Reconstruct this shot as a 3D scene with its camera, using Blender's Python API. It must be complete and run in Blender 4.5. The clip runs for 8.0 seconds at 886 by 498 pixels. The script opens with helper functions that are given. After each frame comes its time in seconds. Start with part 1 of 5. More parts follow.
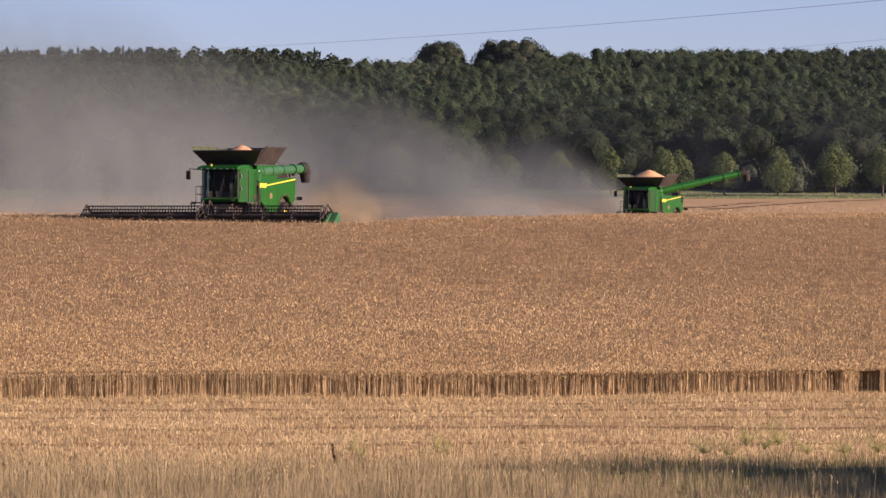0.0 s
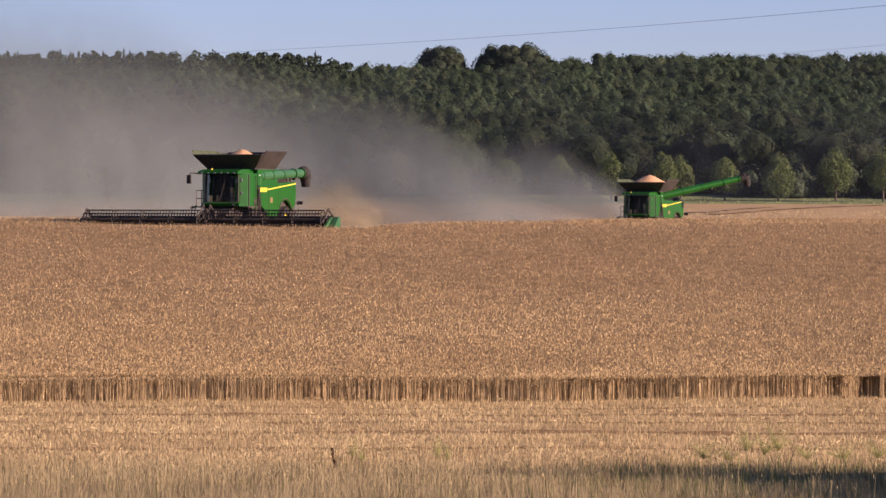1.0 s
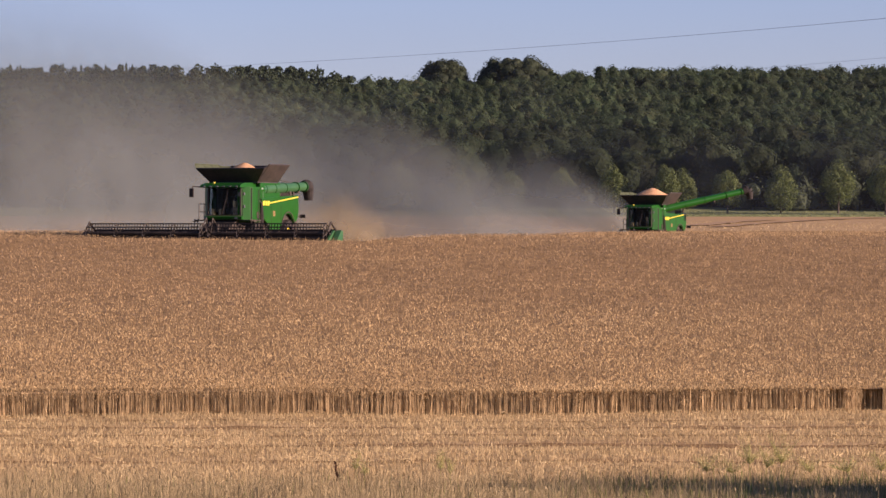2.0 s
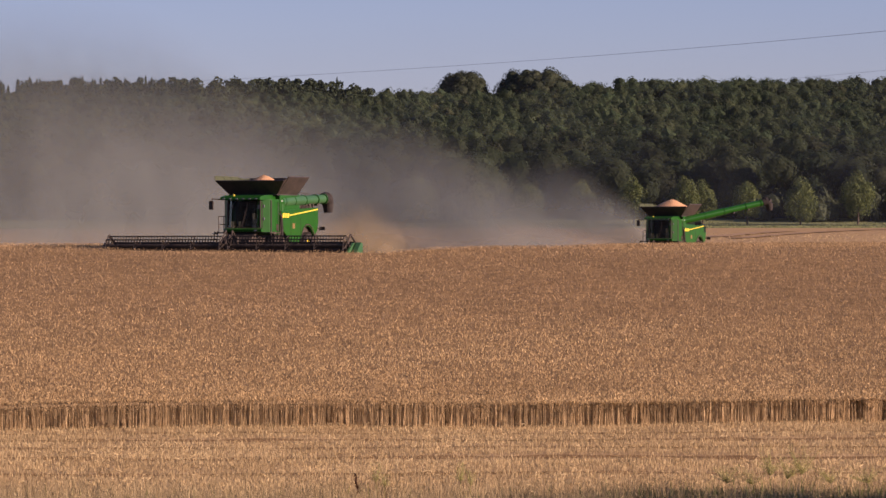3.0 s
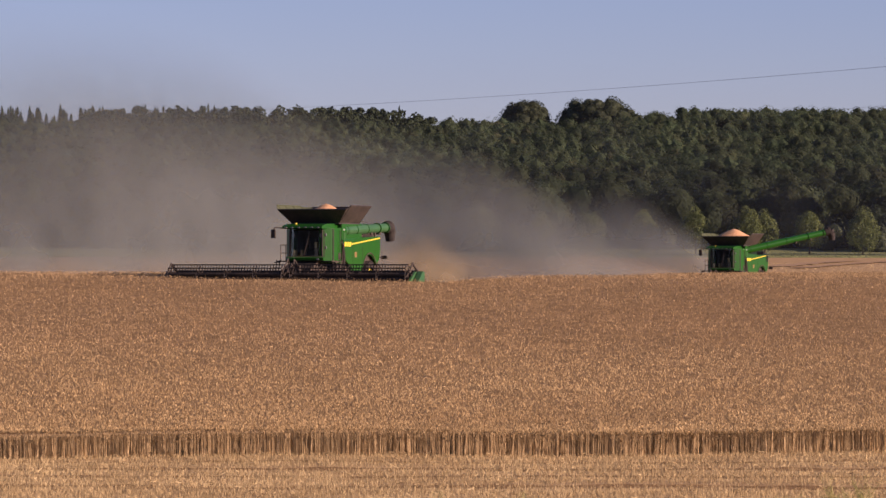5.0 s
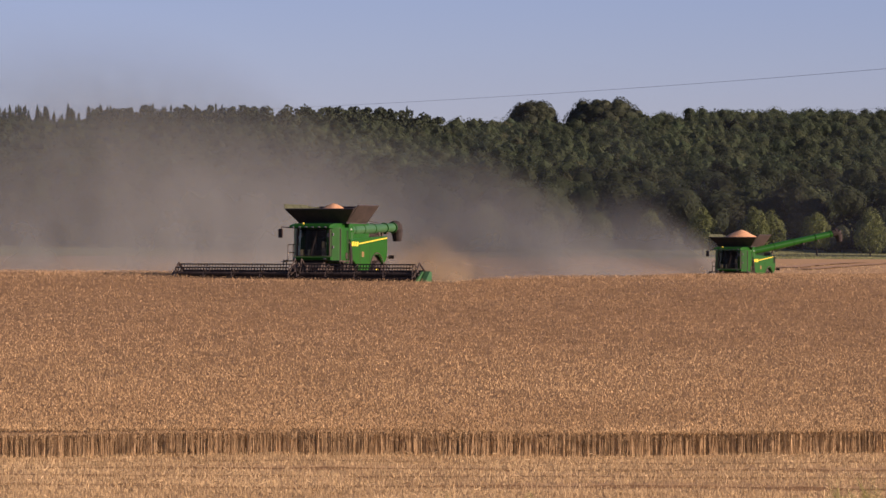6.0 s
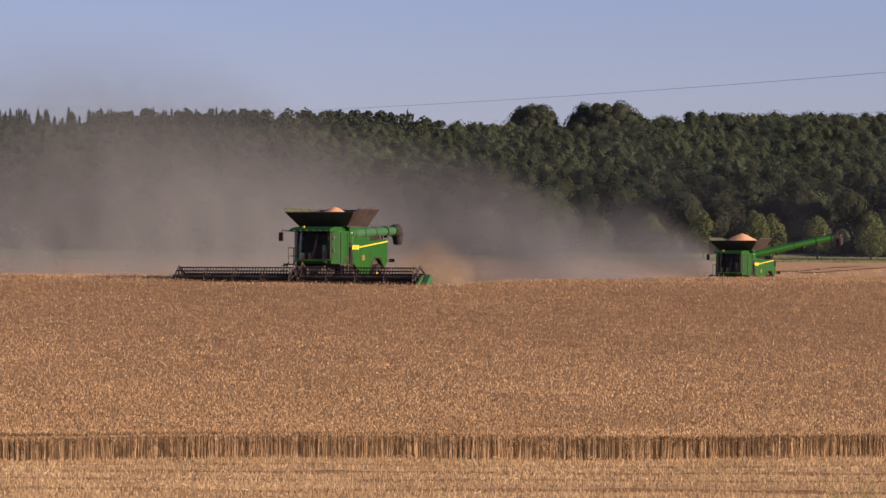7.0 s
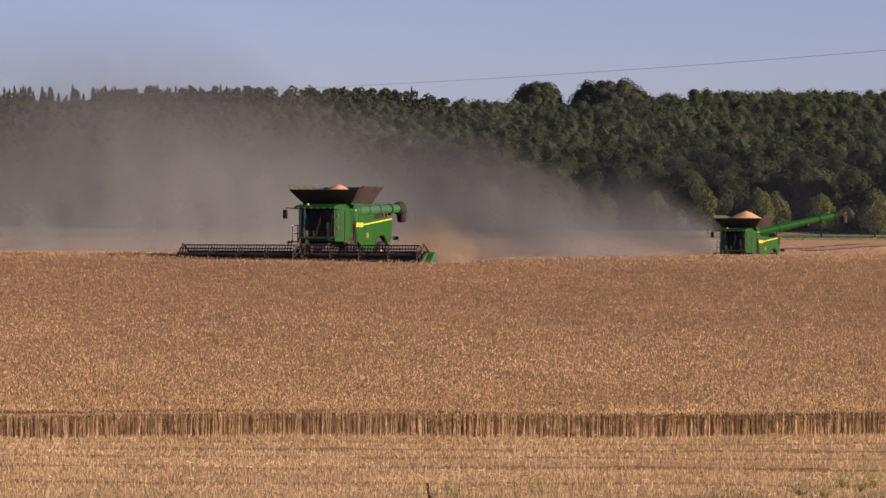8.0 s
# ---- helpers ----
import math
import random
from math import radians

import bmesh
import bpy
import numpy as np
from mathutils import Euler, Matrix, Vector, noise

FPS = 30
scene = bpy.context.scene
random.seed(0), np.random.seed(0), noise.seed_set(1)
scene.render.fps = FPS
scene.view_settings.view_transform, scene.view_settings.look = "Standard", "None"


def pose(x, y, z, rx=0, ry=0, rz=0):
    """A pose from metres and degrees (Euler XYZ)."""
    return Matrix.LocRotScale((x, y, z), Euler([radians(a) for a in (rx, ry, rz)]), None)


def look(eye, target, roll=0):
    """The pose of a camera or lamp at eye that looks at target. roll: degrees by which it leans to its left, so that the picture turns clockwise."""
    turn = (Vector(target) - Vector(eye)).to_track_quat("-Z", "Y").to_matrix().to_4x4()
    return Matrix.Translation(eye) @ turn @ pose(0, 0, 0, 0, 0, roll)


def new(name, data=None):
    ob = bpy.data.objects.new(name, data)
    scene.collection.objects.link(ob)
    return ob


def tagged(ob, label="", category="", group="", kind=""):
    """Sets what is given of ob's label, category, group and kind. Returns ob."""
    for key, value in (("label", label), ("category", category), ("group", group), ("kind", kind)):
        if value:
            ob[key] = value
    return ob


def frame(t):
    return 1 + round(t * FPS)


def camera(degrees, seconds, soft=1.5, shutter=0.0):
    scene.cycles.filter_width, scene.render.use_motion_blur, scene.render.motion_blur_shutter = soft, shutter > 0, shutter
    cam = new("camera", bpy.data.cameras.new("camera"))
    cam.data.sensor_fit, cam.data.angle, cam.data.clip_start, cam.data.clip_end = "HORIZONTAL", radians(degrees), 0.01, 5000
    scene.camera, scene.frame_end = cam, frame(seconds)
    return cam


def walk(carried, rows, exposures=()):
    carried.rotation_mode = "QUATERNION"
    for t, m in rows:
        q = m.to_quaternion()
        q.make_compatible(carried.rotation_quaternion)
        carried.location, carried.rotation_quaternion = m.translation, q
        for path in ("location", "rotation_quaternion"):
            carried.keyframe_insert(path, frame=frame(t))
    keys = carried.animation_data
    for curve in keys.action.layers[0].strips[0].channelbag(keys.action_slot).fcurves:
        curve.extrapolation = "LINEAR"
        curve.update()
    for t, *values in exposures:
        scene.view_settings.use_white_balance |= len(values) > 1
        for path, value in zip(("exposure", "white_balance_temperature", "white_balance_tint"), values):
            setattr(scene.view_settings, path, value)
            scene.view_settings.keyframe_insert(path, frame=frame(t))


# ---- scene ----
# ---------------------------------------------------------------- camera
cam = camera(11.78, 8.0, soft=1.5)
EYE = (0.0, 0.0, 8.0)
# seconds, turn to the left, tilt upwards, lean (degrees): a long lens turning on one spot
PATH = [
    (0.0, -0.0010, -0.3844, 0.008),
    (0.5, 0.0079, -0.4025, 0.002),
    (1.0, 0.0036, -0.3221, 0.125),
    (1.5, 0.0011, -0.2447, 0.100),
    (1.7, 0.0002, -0.2036, 0.076),
    (2.8, 0.2371, -0.0201, -0.055),
    (2.9, 0.2672, -0.0035, -0.067),
    (3.0, 0.3019, 0.0131, -0.079),
    (3.5, 0.3927, 0.0922, -0.193),
    (3.7, 0.4213, 0.1251, -0.094),
    (4.0, 0.4864, 0.2049, 0.054),
    (4.1, 0.6676, 0.2370, 0.036),
    (4.2, 0.8822, 0.2786, 0.019),
    (4.3, 0.9837, 0.3166, 0.001),
    (4.4, 1.0363, 0.3508, -0.016),
    (4.5, 1.0569, 0.3783, -0.034),
    (4.6, 1.0740, 0.3885, -0.015),
    (4.7, 1.0968, 0.4033, 0.003),
    (5.8, 1.1787, 0.3878, 0.207),
    (5.9, 1.2053, 0.3910, 0.226),
    (6.0, 1.2239, 0.4001, 0.244),
    (6.5, 1.2320, 0.4335, 0.250),
    (7.0, 1.2312, 0.4461, 0.257),
    (7.1, 1.2324, 0.4430, 0.258),
    (7.2, 1.2399, 0.4317, 0.258),
    (7.3, 1.2430, 0.2809, 0.259),
    (7.4, 1.2402, 0.1602, 0.260),
    (7.5, 1.2407, 0.1455, 0.261),
    (8.0, 1.2846, 0.1458, 0.275),
]
walk(cam, [(t, pose(*EYE, 90 + tilt, 0, turn) @ pose(0, 0, 0, 0, 0, lean)) for t, turn, tilt, lean in PATH],
     exposures=[(0.0, 1.06, 6600, 37), (1.7, 1.01, 6700, 38), (3.0, 0.74, 7050, 43), (8.0, 0.76, 7050, 43)])

# ---------------------------------------------------------------- light
SUN_AZ = (0.955, -0.297)      # towards the sun, seen from above
SUN_EL = radians(17.5)
world = bpy.data.worlds.new("world")
scene.world = world
world.use_nodes = True
wn = world.node_tree
bg = wn.nodes["Background"]
sky = wn.nodes.new("ShaderNodeTexSky")
sky.sky_type = "NISHITA"
sky.sun_disc = False
sky.sun_elevation = SUN_EL
sky.sun_rotation = math.atan2(SUN_AZ[0], SUN_AZ[1])
sky.air_density, sky.dust_density, sky.ozone_density = 1.0, 0.2, 6.0
sky.altitude = 600
haze = wn.nodes.new("ShaderNodeMix")
haze.data_type, haze.blend_type = "RGBA", "MULTIPLY"
haze.inputs["Factor"].default_value = 1.0
haze.inputs["B"].default_value = (1.075, 0.98, 1.03, 1)
wn.links.new(sky.outputs[0], haze.inputs["A"])
wn.links.new(haze.outputs["Result"], bg.inputs[0])
bg.inputs[1].default_value = 0.066
sun_data = bpy.data.lights.new("sun", "SUN")
sun_data.energy, sun_data.angle, sun_data.color = 5.0, radians(0.6), (1.0, 0.87, 0.72)
sun = new("sun", sun_data)
sun.matrix_world = look((SUN_AZ[0] * 100, SUN_AZ[1] * 100, 100 * math.tan(SUN_EL)), (0, 0, 0))

rng = np.random.default_rng(7)


# ---------------------------------------------------------------- materials
def mat(name, a, b, scale=8.0, rough=0.7, metal=0.0, bump=0.0, fine=6.0, spread=0.12, mid=(0.35, 0.65), translucent=0.0, coat=0.0, plants=False, gloss=0.5):
    """Two colours mixed by coarse and fine noise in the object's own metres, with relief; loose pieces vary in
    brightness by spread.
    plants: the mesh gives each plant a brightness (tone), painted light included, and a hue (warm)."""
    m = bpy.data.materials.new(name)
    m.use_nodes = True
    nt = m.node_tree
    N, L = nt.nodes, nt.links
    bsdf = N["Principled BSDF"]
    co = N.new("ShaderNodeTexCoord")
    n1 = N.new("ShaderNodeTexNoise")
    n1.inputs["Scale"].default_value, n1.inputs["Detail"].default_value = scale, 4
    n2 = N.new("ShaderNodeTexNoise")
    n2.inputs["Scale"].default_value, n2.inputs["Detail"].default_value = scale * fine, 3
    L.new(co.outputs["Object"], n1.inputs["Vector"])
    L.new(co.outputs["Object"], n2.inputs["Vector"])
    add = N.new("ShaderNodeMath")
    add.operation = "MULTIPLY_ADD"
    add.inputs[1].default_value = 0.45
    L.new(n2.outputs["Fac"], add.inputs[0])
    half = N.new("ShaderNodeMath")
    half.operation = "MULTIPLY"
    half.inputs[1].default_value = 0.55
    L.new(n1.outputs["Fac"], half.inputs[0])
    L.new(half.outputs[0], add.inputs[2])
    ramp = N.new("ShaderNodeMapRange")
    ramp.inputs["From Min"].default_value, ramp.inputs["From Max"].default_value = mid
    L.new(add.outputs[0], ramp.inputs["Value"])
    mix = N.new("ShaderNodeMix")
    mix.data_type = "RGBA"
    mix.inputs["A"].default_value, mix.inputs["B"].default_value = (*a, 1), (*b, 1)
    L.new(ramp.outputs[0], mix.inputs["Factor"])
    col = mix.outputs["Result"]
    if spread:
        geo = N.new("ShaderNodeNewGeometry")
        vr = N.new("ShaderNodeMapRange")
        vr.inputs["To Min"].default_value, vr.inputs["To Max"].default_value = 1 - spread, 1 + spread
        L.new(geo.outputs["Random Per Island"], vr.inputs["Value"])
        hsv = N.new("ShaderNodeHueSaturation")
        L.new(vr.outputs[0], hsv.inputs["Value"])
        L.new(col, hsv.inputs["Color"])
        col = hsv.outputs["Color"]
    if plants:
        tone, warm, own = N.new("ShaderNodeAttribute"), N.new("ShaderNodeAttribute"), N.new("ShaderNodeHueSaturation")
        tone.attribute_name, warm.attribute_name = "tone", "warm"
        L.new(tone.outputs["Fac"], own.inputs["Value"])
        L.new(warm.outputs["Fac"], own.inputs["Hue"])
        L.new(col, own.inputs["Color"])
        col = own.outputs["Color"]
    L.new(col, bsdf.inputs["Base Color"])
    bsdf.inputs["Roughness"].default_value, bsdf.inputs["Metallic"].default_value = rough, metal
    bsdf.inputs["Coat Weight"].default_value = coat
    bsdf.inputs["Specular IOR Level"].default_value = gloss if rough < 0.6 else 0.15
    if bump:
        bp = N.new("ShaderNodeBump")
        bp.inputs["Strength"].default_value, bp.inputs["Distance"].default_value = 0.8, bump
        L.new(n2.outputs["Fac"], bp.inputs["Height"])
        L.new(bp.outputs[0], bsdf.inputs["Normal"])
    if translucent:
        tr = N.new("ShaderNodeBsdfTranslucent")
        L.new(col, tr.inputs["Color"])
        ms = N.new("ShaderNodeMixShader")
        ms.inputs[0].default_value = translucent
        L.new(bsdf.outputs[0], ms.inputs[1])
        L.new(tr.outputs[0], ms.inputs[2])
        L.new(ms.outputs[0], N["Material Output"].inputs["Surface"])
    return m


M_EARTH = mat("stubble_soil", (0.28, 0.18, 0.076), (0.44, 0.30, 0.133), 0.5, 0.95, bump=0.05, fine=9, spread=0)
M_GRASS_GROUND = mat("verge_turf", (0.14, 0.105, 0.052), (0.26, 0.195, 0.105), 0.25, 0.95, bump=0.05, spread=0)
M_STRIP = mat("roadside_grass", (0.12, 0.15, 0.05), (0.23, 0.24, 0.10), 0.15, 0.9, bump=0.05, spread=0)
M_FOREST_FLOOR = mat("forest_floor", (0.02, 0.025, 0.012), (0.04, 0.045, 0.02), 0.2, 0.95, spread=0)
# darker than the ears, to paint the shade in the gaps between them
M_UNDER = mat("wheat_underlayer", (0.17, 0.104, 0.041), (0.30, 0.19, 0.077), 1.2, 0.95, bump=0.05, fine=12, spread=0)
M_EAR = mat("ripe_wheat_ear", (0.336, 0.233, 0.108), (0.458, 0.332, 0.159), 0.10, 0.8, spread=0.55, translucent=0.2, fine=30, plants=True)
M_STALK = mat("dry_wheat_stalk", (0.30, 0.20, 0.09), (0.58, 0.42, 0.21), 3.0, 0.7, spread=0.6)
M_STUB = mat("straw_stubble", (0.362, 0.268, 0.126), (0.52, 0.402, 0.20), 0.3, 0.75, spread=0.4, translucent=0.15)
M_DRYGRASS = mat("dry_grass_blade", (0.225, 0.174, 0.083), (0.41, 0.322, 0.168), 0.35, 0.8, spread=0.35, translucent=0.2)
M_GREENGRASS = mat("green_weed_leaf", (0.08, 0.12, 0.025), (0.17, 0.19, 0.05), 0.8, 0.7, spread=0.3, translucent=0.3)
M_FOREST = mat("woodland_leaves", (0.031, 0.0475, 0.0215), (0.052, 0.075, 0.033), 0.085, 0.75, bump=0.15, spread=0.09, fine=20, translucent=0.5, mid=(0.40, 0.61), plants=True)
M_CONIFER = mat("conifer_needles", (0.018, 0.030, 0.014), (0.035, 0.050, 0.022), 0.2, 0.8, spread=0.25)
M_OAK = mat("dark_broadleaf", (0.022, 0.032, 0.016), (0.046, 0.060, 0.028), 0.2, 0.75, spread=0.25, translucent=0.2)
M_TREE = mat("roadside_leaf", (0.063, 0.095, 0.027), (0.145, 0.176, 0.057), 0.4, 0.65, spread=0.20, translucent=0.35)
M_BARK = mat("bark", (0.05, 0.038, 0.026), (0.12, 0.095, 0.07), 2.0, 0.9, bump=0.02)
M_TRACK = mat("pressed_dark_straw", (0.17, 0.094, 0.030), (0.28, 0.165, 0.060), 0.8, 0.95, bump=0.03)
M_FARTRACK = mat("flattened_stubble", (0.27, 0.175, 0.085), (0.38, 0.26, 0.13), 0.4, 0.95, bump=0.03, spread=0)
M_CABLE = mat("cable_steel", (0.05, 0.05, 0.055), (0.09, 0.09, 0.1), 3, 0.5, 0.3, spread=0)


# ---------------------------------------------------------------- mesh helpers
def fast_mesh(name, verts, k, material, smooth=False):
    """A mesh of loose k-cornered faces, from an array of corners (n, k, 3)."""
    v = np.ascontiguousarray(verts, dtype=np.float32).reshape(-1, 3)
    n = len(v) // k
    me = bpy.data.meshes.new(name)
    me.vertices.add(len(v))
    me.vertices.foreach_set("co", v.ravel())
    me.loops.add(len(v))
    me.loops.foreach_set("vertex_index", np.arange(len(v), dtype=np.int32))
    me.polygons.add(n)
    me.polygons.foreach_set("loop_start", np.arange(0, n * k, k, dtype=np.int32))
    me.update(calc_edges=True)
    me.materials.append(material)
    return me


def stuff(name, verts, k, material, label, category, group="", tone=None, warm=None):
    """One object of many loose faces; tone and warm: brightness and hue of each face's plant."""
    me = fast_mesh(name, verts, k, material)
    for attr, v in (("tone", tone), ("warm", warm)):
        if v is not None:
            me.attributes.new(attr, "FLOAT", "POINT").data.foreach_set("value", np.repeat(np.asarray(v, np.float32), k))
    return tagged(new(name, me), label, category, group, "stuff")


def drift(x, y, size, seed=0):
    """Irregular patches about size metres across, roughly -1 to 1."""
    r = np.random.default_rng(seed)
    out = 0.0
    for a, f, p in zip(r.uniform(0, np.pi, 9), r.uniform(0.5, 1.7, 9), r.uniform(0, 6.28, 9)):
        out = out + np.sin((x * np.cos(a) + y * np.sin(a)) * f * 3.14 / size + p)
    return out / 4.2


PROFILE = [(-400, 11), (-60, 6.8), (0, 6.3), (40, 3.6), (85, 1.0), (105, 1.08), (118, 1.17), (141, 2.2), (170, 4.32), (200, 6.68), (208, 7.31), (214, 7.37),
           (226, 7.42), (330, 7.05), (450, 8.6), (800, 12.2), (835, 13.2), (1260, 42), (1400, 45), (6000, 45)]
_py = np.arange(-400, 6000, 1.0)
_pz = np.interp(_py, *zip(*PROFILE))
_pz = np.convolve(np.pad(_pz, 5, mode="edge"), np.ones(11) / 11, mode="valid")


def smooth(a, b, v):
    t = np.clip((np.asarray(v, float) - a) / (b - a), 0, 1)
    return t * t * (3 - 2 * t)


def ground_z(x, y):
    """Height of the land: a dip before the verge, the wheat slope up to a crest, a gently rising stubble field, a wooded hill."""
    x, y = np.asarray(x, float), np.asarray(y, float)
    z = np.interp(y, _py, _pz)
    z = z + 0.34 * smooth(0, 9, x) * np.exp(-((y - 262) / 32) ** 2)
    z = z + 0.20 * smooth(-15, -20, x) * np.exp(-((y - 225) / 9) ** 2)
    z = z + (3.3 * smooth(18, 45, x) + 2.6 * smooth(-20, -45, x)) * smooth(1000, 1250, y)
    z = z + 0.05 * np.sin(x * 0.33 + 1) * np.sin(y * 0.21) * smooth(110, 140, y)
    return z


# ---------------------------------------------------------------- ground
def build_ground():
    xs = np.concatenate([[-4500, -2500, -1200, -600, -350, -200, -120, -80], np.arange(-56, 57, 2.0), [80, 120, 200, 350, 600, 1200, 2500, 4500]])
    ys = np.concatenate([[-400, -250, -120, -60, -30, -10, 0, 15, 30, 50, 70, 85, 95], np.arange(100, 340, 1.5), np.arange(345, 1270, 12.0),
                         [1280, 1320, 1400, 1700, 2400, 3500, 4900]])
    X, Y = np.meshgrid(xs, ys)
    Z = ground_z(X, Y)
    V = np.stack([X, Y, Z], -1).reshape(-1, 3)
    nx, ny = len(xs), len(ys)
    me = bpy.data.meshes.new("ground")
    faces = [(j * nx + i, j * nx + i + 1, (j + 1) * nx + i + 1, (j + 1) * nx + i) for j in range(ny - 1) for i in range(nx - 1)]
    me.from_pydata(V.tolist(), [], faces)
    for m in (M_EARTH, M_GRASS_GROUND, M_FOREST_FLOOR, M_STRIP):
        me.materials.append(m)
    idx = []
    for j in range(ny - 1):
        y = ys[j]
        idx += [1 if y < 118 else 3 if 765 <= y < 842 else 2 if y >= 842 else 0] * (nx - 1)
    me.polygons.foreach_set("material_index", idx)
    me.polygons.foreach_set("use_smooth", [True] * len(idx))
    tagged(new("ground", me), "rolling farmland of pale stubble, verge turf and woodland floor", "ground", kind="structure")


build_ground()


# ---------------------------------------------------------------- wheat
def edge_y(x):
    """The cut front of the standing wheat."""
    return 140.7 + 0.07 * x + 0.05 * np.sin(x * 1.3) + 0.012 * np.sin(x * 4.1 + 2)


def far_y(x):
    """Where the standing wheat ends beyond the crest: the first machine has cut its swath, slanting back from the header."""
    x = np.asarray(x, float)
    y = np.where(x < -17.0, 229.0, np.where(x > -3.9, np.minimum(282.0, 207.4 + 3.05 * (x + 3.9)), 209.6 - 0.306 * (x + 11.1)))
    return y


def in_gap(x, y):
    d = y - edge_y(x)
    x = x + 0.05 * np.sin(d * 9 + 1) + 0.03 * np.sin(d * 23)
    return ((x > 12.64) & (x < 13.16) & (d < 0.42)) | ((x > 13.66) & (x < 14.46) & (d < 1.3 * smooth(13.6, 14.0, x)))


def blades(x, y, z0, height, width, lean, yaw=None, tip=0.0):
    """Flat upright blades (n, 4, 3) standing at x, y."""
    n = len(x)
    yaw = rng.uniform(0, np.pi, n) if yaw is None else yaw
    cx, sx = np.cos(yaw) * width / 2, np.sin(yaw) * width / 2
    la, lm = rng.uniform(0, 2 * np.pi, n), np.abs(rng.normal(0, lean, n)) * height
    tx, ty = x + np.cos(la) * lm, y + np.sin(la) * lm
    z1 = z0 + height
    q = np.empty((n, 4, 3))
    q[:, 0] = np.stack([x - cx, y - sx, z0], -1)
    q[:, 1] = np.stack([x + cx, y + sx, z0], -1)
    q[:, 2] = np.stack([tx + cx * tip, ty + sx * tip, z1], -1)
    q[:, 3] = np.stack([tx - cx * tip, ty - sx * tip, z1], -1)
    return q


def ears(x, y, z, length, width):
    """Leaning kite-shaped ears (n, 4, 3) round x, y, z."""
    n = len(x)
    yaw = rng.uniform(0, np.pi, n)
    la, lm = rng.uniform(0, 2 * np.pi, n), rng.uniform(0.05, 0.65, n) * length
    dx, dy, dz = np.cos(la) * lm, np.sin(la) * lm, np.sqrt(np.maximum(length ** 2 - lm ** 2, 0.0))
    wx, wy = np.cos(yaw) * width / 2, np.sin(yaw) * width / 2
    q = np.empty((n, 4, 3))
    q[:, 0] = np.stack([x, y, z], -1)
    q[:, 1] = np.stack([x + dx * 0.45 + wx, y + dy * 0.45 + wy, z + dz * 0.5], -1)
    q[:, 2] = np.stack([x + dx, y + dy, z + dz], -1)
    q[:, 3] = np.stack([x + dx * 0.45 - wx, y + dy * 0.45 - wy, z + dz * 0.5], -1)
    return q


def wheat_height(x, y):
    return 0.75 + 0.05 * smooth(150, 142, y) + 0.018 * drift(x, y, 3.0, 3) + 0.014 * drift(x, y, 0.9, 4)


def ear_tone(x, y):
    """Ear brightness with light falloff painted in: paler towards the cut front, browner on the upper slope, darker to
    the right, with drifting patches.
    """
    d = drift(x, y, 9.0, 5)
    pale = smooth(186, 166, y + 4 * d + 0.25 * x)
    return 0.89 + 0.27 * pale + 0.06 * drift(x, y * 0.4, 3.2, 6) + 0.05 * d - 0.07 * smooth(-4, 14, x)


